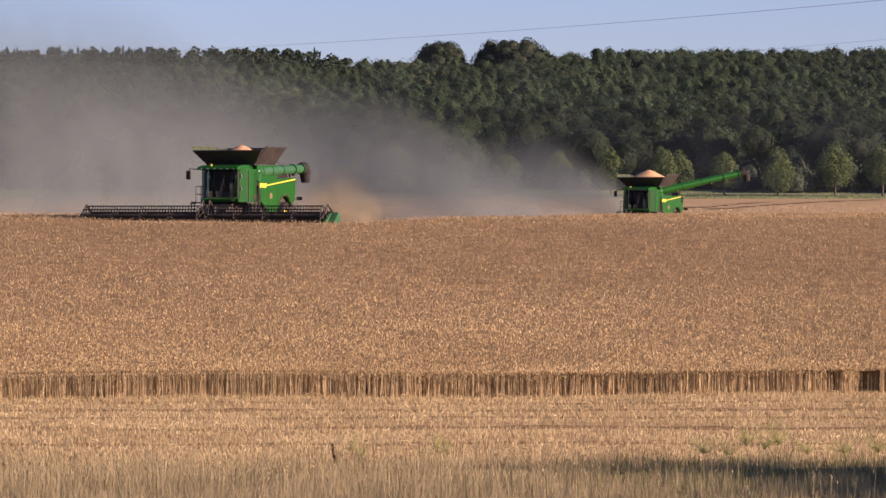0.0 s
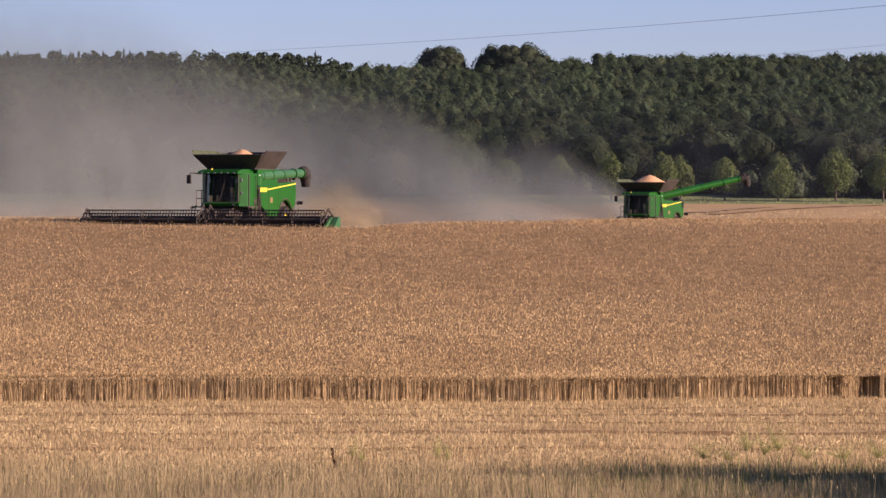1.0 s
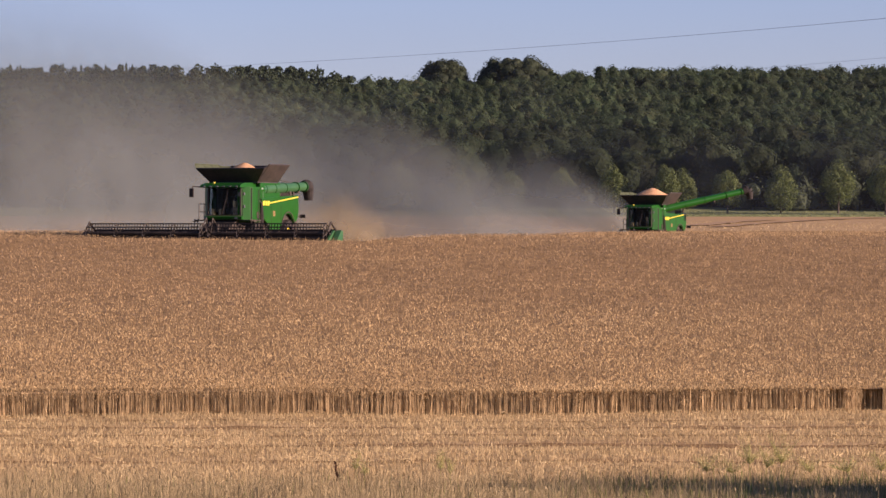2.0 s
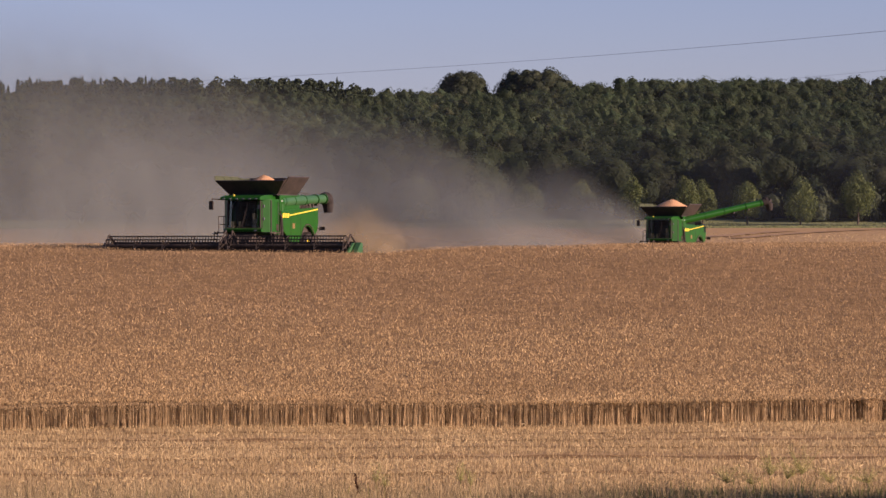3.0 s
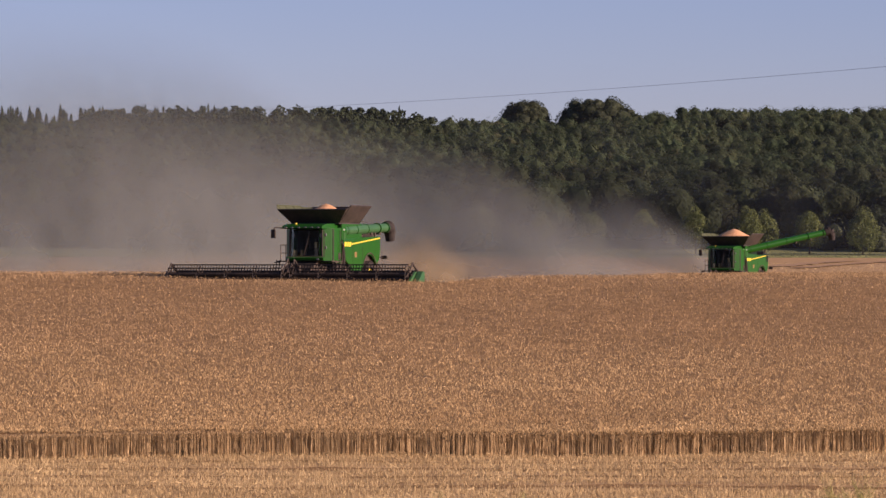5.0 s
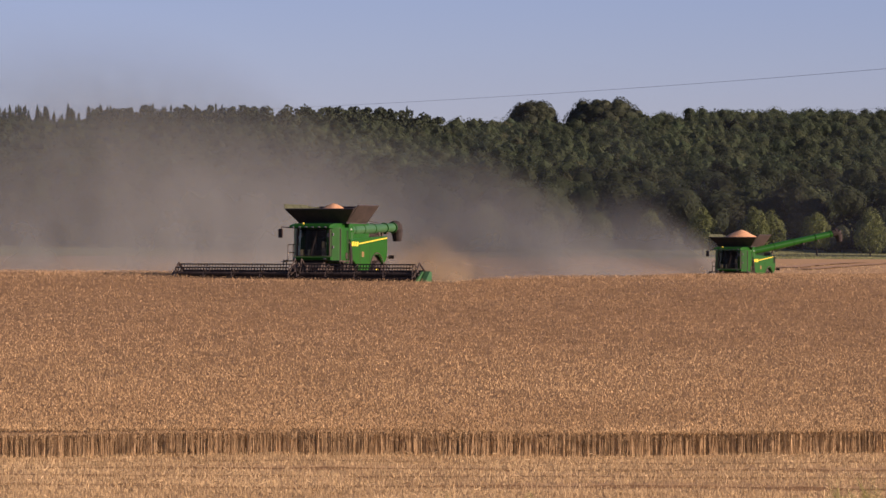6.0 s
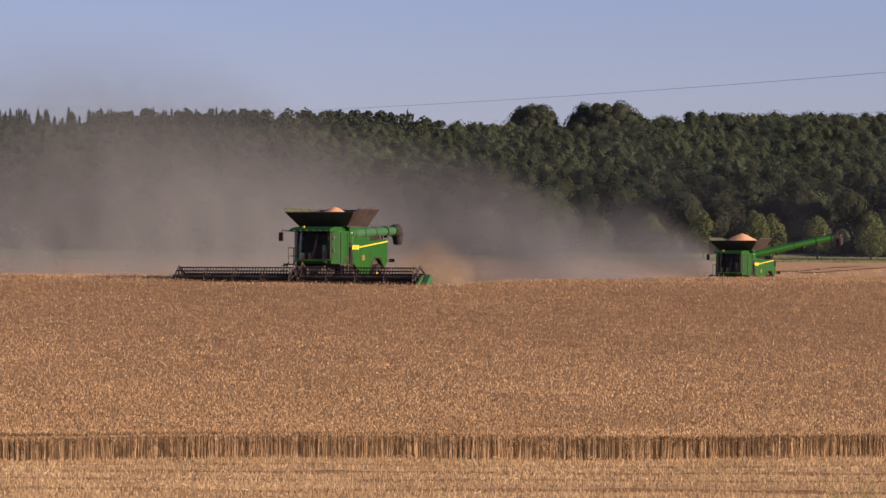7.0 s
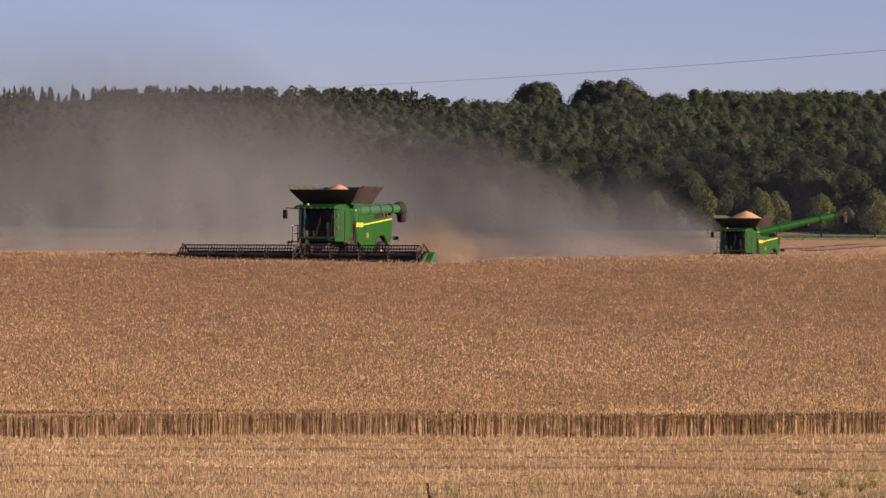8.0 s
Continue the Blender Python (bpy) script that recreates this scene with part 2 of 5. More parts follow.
def build_wheat():
    # ears, thicker towards the cut front
    n = 420000
    y = 141 + 145 * rng.uniform(0, 1, n) ** 1.7
    x = rng.uniform(-0.136, 0.116, n) * y
    ok = (y > edge_y(x) - 0.05) & (y < far_y(x)) & ~(in_gap(x, y) & (x > 13.4) & (y < edge_y(x) + 0.35))
    x, y = x[ok], y[ok]
    h = wheat_height(x, y) + rng.normal(0, 0.035, len(x))
    q = ears(x, y, ground_z(x, y) + h - 0.08, rng.uniform(0.07, 0.125, len(x)), rng.uniform(0.012, 0.024, len(x)))
    stuff("wheat_ears", q, 4, M_EAR, "dense golden brown ears of ripe standing wheat", "wheat", "standing crop", ear_tone(x, y), 0.5 - 0.006 * (1 - smooth(188, 160, y)))
    # heads and leaves hanging out over the cut front, tone lowered to paint them shaded
    n = 16000
    x = rng.uniform(-22, 19, n)
    y = edge_y(x) + rng.uniform(-0.06, 0.5, n)
    ok = ~in_gap(x, y)
    x, y = x[ok], y[ok]
    q = ears(x, y, ground_z(x, y) + wheat_height(x, y) * (1 - 0.36 * rng.uniform(0, 1, len(x)) ** 1.6) - 0.07, rng.uniform(0.06, 0.12, len(x)), rng.uniform(0.012, 0.022, len(x)))
    stuff("wheat_fringe", q, 4, M_EAR, "drooping wheat heads fringing the cut crop edge", "wheat", "standing crop", np.full(len(x), 0.85), np.full(len(x), 0.5))
    # stalks along the cut front
    n = 26000
    x = rng.uniform(-22, 19, n)
    clump = sum(np.sin(x * k + p) for k, p in zip(rng.uniform(22, 85, 8), rng.uniform(0, 6.28, 8))) / 3.2 + 0.2 * np.sin(x * 2.1 + 2 * np.sin(x * 0.7))
    d = rng.uniform(0, 1, n) ** 1.2 * 0.9 + 0.05 * smooth(0.2, -0.6, clump)
    y = edge_y(x) + d
    ok = (~in_gap(x, y) | (d > 0.5) | (rng.uniform(0, 1, n) < 0.03)) & (rng.uniform(0, 1, n) < 0.45 + 0.55 * smooth(-0.3, 0.3, clump))
    x, y, d = x[ok], y[ok], d[ok]
    h = wheat_height(x, y) - rng.uniform(0.0, 0.12, len(x))
    q = blades(x, y, ground_z(x, y) - 0.02, h, rng.uniform(0.005, 0.0115, len(x)), 0.06, yaw=rng.normal(0, 0.5, len(x)), tip=0.8)
    stuff("wheat_stalks", q, 4, M_STALK, "upright straw stalks along the freshly cut crop edge", "wheat", "standing crop")
    # the closed mass of straw under the ears, its colour darkened for shade
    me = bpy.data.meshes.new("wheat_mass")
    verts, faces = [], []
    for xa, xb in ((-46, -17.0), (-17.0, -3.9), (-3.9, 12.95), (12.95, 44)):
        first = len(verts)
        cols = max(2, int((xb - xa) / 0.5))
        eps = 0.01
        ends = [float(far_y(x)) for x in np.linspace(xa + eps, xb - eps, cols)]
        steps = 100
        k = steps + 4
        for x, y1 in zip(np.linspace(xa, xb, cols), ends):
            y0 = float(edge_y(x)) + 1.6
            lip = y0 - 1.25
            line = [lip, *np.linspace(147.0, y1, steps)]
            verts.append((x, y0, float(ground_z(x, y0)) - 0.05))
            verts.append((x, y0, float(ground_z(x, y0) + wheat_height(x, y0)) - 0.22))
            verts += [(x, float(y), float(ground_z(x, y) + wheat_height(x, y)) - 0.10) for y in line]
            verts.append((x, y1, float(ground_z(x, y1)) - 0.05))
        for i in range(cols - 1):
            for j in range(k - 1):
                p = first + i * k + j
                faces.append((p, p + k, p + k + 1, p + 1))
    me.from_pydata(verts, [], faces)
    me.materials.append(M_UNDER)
    tagged(new("wheat_mass", me), "mass of straw and leaves beneath the wheat ears, colour darkened as shade", "wheat", "standing crop", "stuff")


build_wheat()


# ---------------------------------------------------------------- stubble and verge
def rut_y(c, x):
    return c + 0.015 * x + 0.12 * np.sin(x * 0.7 + c)


def build_stubble():
    n = 255000
    y = rng.uniform(113, 142.5, n)
    x = rng.uniform(-0.136, 0.118, n) * y
    thin = 0.30 * (0.5 + 0.5 * np.sin(y * 2.1 + 0.4 * np.sin(x * 0.5)))
    for c, w, s in ((130.0, 1.1, 0.85), (136.0, 0.8, 0.85), (133.4, 0.6, 0.6), (138.4, 0.5, 0.5), (125.0, 0.8, 0.6)):
        yy = rut_y(c, x)
        thin = np.maximum(thin, s * np.exp(-((y - yy) / w) ** 4) * (smooth(-9, 3, x) if c == 130.0 else 0.6 + 0.4 * np.sin(x * 0.37 + c)))
    ok = (y < edge_y(x) + 0.1) & (rng.uniform(0, 1, n) > thin)
    x, y = x[ok], y[ok]
    q = blades(x, y, ground_z(x, y) - 0.01, rng.uniform(0.06, 0.14, len(x)), rng.uniform(0.006, 0.012, len(x)), 0.10, tip=0.7)
    stuff("stubble", q, 4, M_STUB, "short golden stubble left after cutting", "stubble")
    # loose straw lying on the ground
    n = 1500
    y = rng.uniform(113, 141, n)
    x = rng.uniform(-0.14, 0.128, n) * y
    a, l, w = rng.uniform(0, np.pi, n), rng.uniform(0.08, 0.22, n), rng.uniform(0.006, 0.012, n)
    dx, dy = np.cos(a) * l / 2, np.sin(a) * l / 2
    px, py = -np.sin(a) * w, np.cos(a) * w
    z = ground_z(x, y) + rng.uniform(0.05, 0.15, n)
    dz = rng.normal(0, 0.03, n)
    q = np.stack([np.stack([x - dx - px, y - dy - py, z - dz], -1), np.stack([x + dx - px, y + dy - py, z + dz], -1),
                  np.stack([x + dx + px, y + dy + py, z + dz + 0.015], -1), np.stack([x - dx + px, y - dy + py, z - dz + 0.015], -1)], 1)
    stuff("loose_straw", q, 4, M_STUB, "loose pale straw scattered over the stubble", "straw")
    # stubble of the far field
    n = 60000
    y = 215 + 400 * rng.uniform(0, 1, n) ** 2
    x = rng.uniform(-0.15, 0.13, n) * y
    ok = (y > far_y(x) + 0.4)
    for c, s in ((470, 0.10), (560, 0.16), (640, 0.1)):
        ok &= ~((np.abs(y - c - s * 4 * x) < 4.0) & (x > 20))
    x, y = x[ok], y[ok]
    q = blades(x, y, ground_z(x, y) - 0.01, rng.uniform(0.07, 0.16, len(x)), rng.uniform(0.03, 0.07, len(x)), 0.25, tip=0.7)
    stuff("far_stubble", q, 4, M_STUB, "pale stubble of the harvested field beyond the crest", "stubble")


build_stubble()


def build_verge():
    n = 75000
    y = rng.uniform(102, 119.5, n)
    x = rng.uniform(-0.14, 0.13, n) * y
    dens = 0.35 + 0.65 * smooth(119.5, 115, y) * (0.6 + 0.4 * np.sin(x * 0.9) * np.sin(y * 0.8 + x * 0.3))
    ok = rng.uniform(0, 1, n) < dens
    x, y = x[ok], y[ok]
    h = rng.uniform(0.2, 0.75, len(x)) * (0.72 + 0.28 * np.sin(x * 1.1 + y * 0.7) * np.sin(y * 1.3 - x * 0.4))
    q = blades(x, y, ground_z(x, y) - 0.02, h, rng.uniform(0.006, 0.013, len(x)), 0.38, tip=0.25)
    stuff("verge_grass", q, 4, M_DRYGRASS, "tall dry straw-coloured grass along the field margin", "grass", "field margin")
    n = 3200
    y = rng.uniform(103, 116, n)
    x = rng.uniform(-0.134, 0.114, n) * y
    ok = rng.uniform(0, 1, n) < (0.2 + 0.8 * smooth(-0.3, 0.7, drift(x, y, 2.5, 21))) * (1 - 0.55 * smooth(1, 6, x))
    x, y = x[ok], y[ok]
    h = rng.uniform(0.55, 0.95, len(x))
    q = np.concatenate([blades(x, y, ground_z(x, y) - 0.02, h, rng.uniform(0.007, 0.012, len(x)), 0.12, tip=0.6),
                        ears(x, y, ground_z(x, y) + h - 0.08, rng.uniform(0.08, 0.16, len(x)), rng.uniform(0.015, 0.03, len(x)))])
    stuff("verge_seed_stalks", q, 4, M_DRYGRASS, "tall pale seeding grass stalks along the field margin", "grass", "field margin")
    n = 20000
    y = rng.uniform(104, 118.5, n)
    x = rng.uniform(-0.14, 0.13, n) * y
    ok = rng.uniform(0, 1, n) < 0.04 + 0.55 * smooth(2, 7, x) * (0.35 + 0.65 * smooth(109, 114, y))
    x, y = x[ok], y[ok]
    q = blades(x, y, ground_z(x, y) - 0.02, rng.uniform(0.15, 0.55, len(x)), rng.uniform(0.012, 0.035, len(x)), 0.35, tip=0.2)
    stuff("verge_weeds", q, 4, M_GREENGRASS, "low green weeds growing in the field margin", "weeds", "field margin")


build_verge()


def build_roadside_grass():
    n = 20000
    y = rng.uniform(764, 840, n)
    x = rng.uniform(-0.135, 0.115, n) * y
    q = blades(x, y, ground_z(x, y) - 0.02, rng.uniform(0.1, 0.35, n), rng.uniform(0.04, 0.10, n), 0.5, tip=0.3)
    stuff("roadside_grass", q, 4, M_STRIP, "sunlit green grass strip before the wood", "grass", "roadside")


build_roadside_grass()


# ---------------------------------------------------------------- woodland
def leaf_clumps(cx, cy, cz, rx, rz, per, size, flat=0.35, tri=False, low=-0.35):
    """Leaf sprays (n, 4, 3) scattered over the lumpy outside of crowns centred at cx, cy, cz."""
    n = len(cx)
    u = rng.normal(0, 1, (n, per, 3))
    u /= np.linalg.norm(u, axis=2, keepdims=True)
    u[:, :, 2] = np.where(u[:, :, 2] < low, -u[:, :, 2], u[:, :, 2])
    # lumps: a few bulges on each crown
    b = rng.normal(0, 1, (n, 6, 3))
    b /= np.linalg.norm(b, axis=2, keepdims=True)
    lump = np.max(np.einsum("nij,nkj->nik", u, b), axis=2)
    r = 0.72 + 0.34 * smooth(0.55, 1.0, lump) + rng.normal(0, 0.06, (n, per))
    p = u * r[:, :, None]
    p = p * np.stack([rx, rx, rz], -1)[:, None, :] + np.stack([cx, cy, cz], -1)[:, None, :]
    p = p.reshape(-1, 3)
    nn = len(p)
    nrm = u.reshape(-1, 3) + rng.normal(0, flat, (nn, 3))
    nrm /= np.linalg.norm(nrm, axis=1, keepdims=True)
    t = np.cross(nrm, rng.normal(0, 1, (nn, 3)))
    t /= np.linalg.norm(t, axis=1, keepdims=True)
    s = np.cross(nrm, t)
    w = (size * rng.uniform(0.5, 1.4, nn))[:, None]
    v = (size * rng.uniform(0.5, 1.4, nn))[:, None]
    if tri:
        return np.stack([p - t * w - s * v * 0.6, p + t * w - s * v * 0.5, p + t * w * 0.1 + s * v], 1)
    return np.stack([p - t * w - s * v * 0.4, p + t * w * 0.7 - s * v, p + t * w + s * v * 0.5, p - t * w * 0.6 + s * v], 1)


def ball(detail):
    """Triangles (n, 3, 3) of a unit ball."""
    bm = bmesh.new()
    bmesh.ops.create_icosphere(bm, subdivisions=detail, radius=1.0)
    t = np.array([[tuple(v.co) for v in f.verts] for f in bm.faces])
    bm.free()
    return t


def canopy(cx, cy, cz, rx, rz, per, size, detail, bulges=8, jitter=0.15):
    """Billowing crowns: a closed bulging body and the leaf sprays lying over it, both as triangles (n, k, 3, 3)."""
    n = len(cx)
    b = rng.normal(0, 1, (n, bulges, 3))
    b[:, :, 2] = np.abs(b[:, :, 2]) * 0.9 - 0.25
    b /= np.linalg.norm(b, axis=2, keepdims=True)
    reach = rng.uniform(0.75, 1.15, (n, 1, bulges))
    scale3, mid = np.stack([rx, rx, rz], -1)[:, None, :], np.stack([cx, cy, cz], -1)[:, None, :]

    def surface(u):
        d = np.einsum("nij,nkj->nik", u, b)
        w = smooth(0.60, 1.0, d) * reach
        near = np.argmax(w, axis=2)
        top = np.take_along_axis(w, near[:, :, None], 2)[:, :, 0]
        way = np.take_along_axis(b, near[:, :, None], 1)
        return 0.70 + 0.36 * top, way, top

    body = ball(detail)
    k = len(body) * 3
    u = np.broadcast_to(body.reshape(1, k, 3), (n, k, 3))
    r, _, _ = surface(u)
    core = (u * (r * 0.84)[:, :, None] * scale3 + mid).reshape(n, len(body), 3, 3)
    u = rng.normal(0, 1, (n, per, 3))
    u[:, :, 1] = np.where((u[:, :, 1] > 0.4) & (rng.uniform(0, 1, (n, per)) < 0.7), -u[:, :, 1], u[:, :, 1])
    u /= np.linalg.norm(u, axis=2, keepdims=True)
    r, way, top = surface(u)
    p = u * (r * rng.uniform(0.90, 1.06, (n, per)))[:, :, None]
    nrm = p - way * (0.45 * top)[:, :, None] + rng.normal(0, jitter * 0.5, (n, per, 3))
    nrm /= np.linalg.norm(nrm, axis=2, keepdims=True)
    p = p * scale3 + mid
    t = np.cross(nrm, rng.normal(0, 1, (n, per, 3)))
    t /= np.linalg.norm(t, axis=2, keepdims=True)
    q = np.cross(nrm, t)
    w, v = (size * rng.uniform(0.5, 1.4, (2, n, per, 1)))
    return core, np.stack([p - t * w - q * v * 0.6, p + t * w - q * v * 0.5, p + t * w * 0.1 + q * v], 2)


def wood_front(x):
    return 842 + 10 * np.sin(x * 0.05) + 5 * np.sin(x * 0.17)


def build_forest():
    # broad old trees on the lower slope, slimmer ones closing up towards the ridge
    lower, upper = 850, 4800
    n = lower + upper
    y = np.concatenate([842 + 150 * rng.uniform(0, 1, lower) ** 1.1, 935 + 332 * rng.uniform(0, 1, upper) ** 0.9])
    x = rng.uniform(-0.134, 0.114, n) * y
    low = np.arange(n) < lower
    y = np.maximum(y, wood_front(x))
    r = np.where(low, rng.uniform(3.0, 5.6, n), rng.uniform(1.6, 3.1, n) + 0.8 * (rng.uniform(0, 1, n) < 0.1))
    h = np.where(low, rng.uniform(9.0, 14.0, n), rng.uniform(11.0, 14.2, n))
    rz = r * np.where(low, rng.uniform(0.85, 1.2, n), rng.uniform(0.95, 1.35, n))
    z = ground_z(x, y) + h - rz
    # tone also paints light in: lower crowns darkened, upper ones brightened
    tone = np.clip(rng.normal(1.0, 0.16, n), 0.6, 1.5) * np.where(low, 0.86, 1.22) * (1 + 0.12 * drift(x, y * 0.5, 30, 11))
    warm = 0.5 + np.clip(rng.normal(0, 0.012, n), -0.03, 0.02) - 0.045 * (rng.uniform(0, 1, n) < 0.03)
    keep = ~((y > 1180) & (x < -25))
    cores, leaves, tc, tl, wc, wl = [], [], [], [], [], []
    for sel, per, size, detail in ((low & keep, 640, 0.30, 2), (~low & keep, 135, 0.28, 1)):
        core, leaf = canopy(x[sel], y[sel], z[sel], r[sel], rz[sel], per, size, detail)
        cores.append(core.reshape(-1, 3, 3))
        leaves.append(leaf.reshape(-1, 3, 3))
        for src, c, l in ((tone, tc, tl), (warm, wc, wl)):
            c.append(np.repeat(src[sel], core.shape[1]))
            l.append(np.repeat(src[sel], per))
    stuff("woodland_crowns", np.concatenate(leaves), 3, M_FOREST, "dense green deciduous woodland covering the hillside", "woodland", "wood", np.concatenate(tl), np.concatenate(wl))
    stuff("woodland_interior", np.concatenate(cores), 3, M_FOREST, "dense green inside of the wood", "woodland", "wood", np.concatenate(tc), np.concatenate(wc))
    # low skirts so that the wood's front closes down to the ground, coloured dark as its shade
    m = 260
    sx = rng.uniform(-0.134, 0.114, m) * 845
    sy = wood_front(sx) - 2 + rng.uniform(0, 10, m)
    sr = rng.uniform(1.5, 3.2, m)
    sz = ground_z(sx, sy) + rng.uniform(0.6, 3.6, m)
    core, leaf = canopy(sx, sy, sz, sr, sr * 1.3, 150, 0.28, 1)
    stuff("woodland_edge_shrubs", np.concatenate([core.reshape(-1, 3, 3), leaf.reshape(-1, 3, 3)]), 3, M_OAK, "shrubs closing the foot of the wood, leaves darkened as shade", "shrubs", "wood")
    # tufted pines along the middle of the ridge
    m = 470
    px_, py_ = rng.uniform(-128, -28, m), rng.uniform(1195, 1290, m)
    pr = rng.uniform(0.8, 1.6, m)
    ph = rng.uniform(9.0, 14.0, m)
    q = np.concatenate([leaf_clumps(px_, py_, ground_z(px_, py_) + ph - 1.2, pr, pr * 1.2, 62, 0.34, 0.7),
                        leaf_clumps(px_ + 0.8, py_, ground_z(px_, py_) + ph - 3.6, pr * 1.4, pr, 56, 0.44, 0.7)])
    stuff("pine_ridge", q, 4, M_CONIFER, "dark tufted pines along the ridge skyline", "conifers", "wood")
    # pointed spruces on the left skyline
    m = 210
    cx, cy = rng.uniform(-166, -92, m), rng.uniform(1190, 1290, m)
    cx[0], cy[0] = -37.7, 1262
    ch, cr = rng.uniform(9.0, 13.2, m), rng.uniform(1.5, 2.5, m)
    per = 110
    t = rng.uniform(0, 1, (m, per)) ** 0.7
    ang = rng.uniform(0, 2 * np.pi, (m, per))
    rad = cr[:, None] * (1 - t) * (0.75 + 0.5 * np.abs(np.sin(t * 22))) + 0.12
    px, py = cx[:, None] + np.cos(ang) * rad, cy[:, None] + np.sin(ang) * rad
    pz = (ground_z(cx, cy) + 1.5)[:, None] + t * ch[:, None]
    l = 0.5 + 0.9 * (1 - t)
    ox, oy = np.cos(ang) * l, np.sin(ang) * l
    q = np.stack([np.stack([px - oy * 0.5, py + ox * 0.5, pz - 0.2], -1), np.stack([px + ox, py + oy, pz - 0.45], -1),
                  np.stack([px + oy * 0.5, py - ox * 0.5, pz - 0.2], -1), np.stack([px - ox * 0.6, py - oy * 0.6, pz + 0.55], -1)], 2).reshape(-1, 4, 3)
    stuff("conifer_ridge", q, 4, M_CONIFER, "dark pointed conifers along the ridge skyline", "conifers", "wood")


build_forest()


def join(parent_name, label, category, x, y, group=""):
    ob = new(parent_name)
    ob.location = (x, y, float(ground_z(x, y)))
    return tagged(ob, label, category, group)


def limb(bm, a, b, r0, r1, seg=8):
    """A tapered round limb from a to b."""
    a, b = Vector(a), Vector(b)
    q = (b - a).to_track_quat("Z", "Y").to_matrix()
    rings = []
    for p, r in ((a, r0), (b, r1)):
        rings.append([bm.verts.new(p + q @ Vector((math.cos(2 * math.pi * i / seg) * r, math.sin(2 * math.pi * i / seg) * r, 0))) for i in range(seg)])
    for i in range(seg):
        bm.faces.new((rings[0][i], rings[0][(i + 1) % seg], rings[1][(i + 1) % seg], rings[1][i]))
    bm.faces.new(rings[1])
    bm.faces.new(list(reversed(rings[0])))


def tree(name, label, x, y, height, r, bare, material, lobes=9, per=150, leaf=0.22, group="", wide=1.0, stretch=1.35):
    """A trunk with limbs and a crown of lobes made of leaf sprays. bare: height of clear stem."""
    base = join(name, label, "tree", x, y, group)
    tr = random.Random(int(x * 10) + int(y))
    bm = bmesh.new()
    top = height * 0.82
    limb(bm, (0, 0, -0.3), (0.05, 0, bare), 0.024 * height, 0.018 * height)
    limb(bm, (0.05, 0, bare), (0.1, 0, top), 0.018 * height, 0.05)
    cs = []
    for i in range(lobes):
        t = (i + 0.5) / lobes
        a = i * 2.4 + tr.uniform(-0.4, 0.4)
        z = bare + (height - bare) * (0.16 + 0.66 * t)
        prof = math.sin(math.pi * (0.22 + 0.72 * t)) if stretch > 1.1 else math.sqrt(max(0.05, 1 - (t / 1.02) ** 4))
        rr = r * 0.62 * prof * tr.uniform(0.75, 1.1)
        c = (math.cos(a) * rr * wide, math.sin(a) * rr * wide, z)
        limb(bm, (0.05, 0, max(bare * 0.9, z - 1.2)), c, 0.01 * height, 0.03, 5)
        cs.append((*c, r * tr.uniform(0.36, 0.62) * (0.55 + 0.45 * prof) * (11 / max(lobes, 11)) ** (0.3 if stretch > 1.1 else 0)))
    cs.append((0, 0, height - r * 0.45, r * 0.45))
    me = bpy.data.meshes.new("trunk")
    bm.to_mesh(me)
    bm.free()
    me.materials.append(M_BARK)
    new("trunk", me).parent = base
    c = np.array(cs)
    q = leaf_clumps(c[:, 0], c[:, 1], c[:, 2], c[:, 3], c[:, 3] * stretch, per, leaf, 0.42, True, -0.9)
    if stretch < 1.1:
        q = np.concatenate([q, canopy(c[:, 0], c[:, 1], c[:, 2], c[:, 3], c[:, 3] * stretch, 4, leaf, 2)[0].reshape(-1, 3, 3)])
    new("crown", fast_mesh("crown", q, 3, material)).parent = base
    return base


# the row along the far road, at about 815 m
for px, hgt, rad, bare in ((700, 9.5, 3.4, 1.2), (805, 7.6, 3.0, 1.2), (893, 8.0, 3.4, 1.0), (988, 8.4, 2.9, 1.2), (1081, 8.6, 3.0, 1.0), (1172, 8.8, 3.1, 0.8), (1203, 8.2, 2.7, 0.9),
                           (1282, 8.3, 2.9, 1.3), (1376, 8.8, 3.1, 0.4), (1478, 9.6, 3.2, 2.0), (1562, 9.8, 3.2, 1.8)):
    yy = 812 + 6 * math.sin(px)
    tree("roadside_tree", "young sunlit green tree on the grass strip before the wood", (px - 784) / 7600 * yy, yy, hgt, rad * 1.16, bare, M_TREE, lobes=24, per=360, leaf=0.15, group="roadside row")
# the two great crowns that stand over the skyline
for px, top, rad, wide in ((779, 73, 5.8, 1.5), (906, 69, 6.6, 2.1)):
    yy = 1268
    xx = (px - 784) / 7600 * yy
    zt = 8 + (390 - top) / 7600 * yy
    tree("skyline_tree", "broad dark round-crowned tree rising above the ridge", xx, yy, zt - float(ground_z(xx, yy)), rad, 7.5, M_OAK, lobes=44, per=480, leaf=0.23, group="ridge trees", wide=wide, stretch=0.95)


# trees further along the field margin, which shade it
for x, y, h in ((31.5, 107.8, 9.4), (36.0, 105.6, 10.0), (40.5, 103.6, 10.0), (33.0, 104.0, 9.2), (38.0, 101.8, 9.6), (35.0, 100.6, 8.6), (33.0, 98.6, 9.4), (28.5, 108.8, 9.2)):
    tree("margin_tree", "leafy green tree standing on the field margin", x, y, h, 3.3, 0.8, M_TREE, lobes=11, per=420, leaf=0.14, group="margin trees")


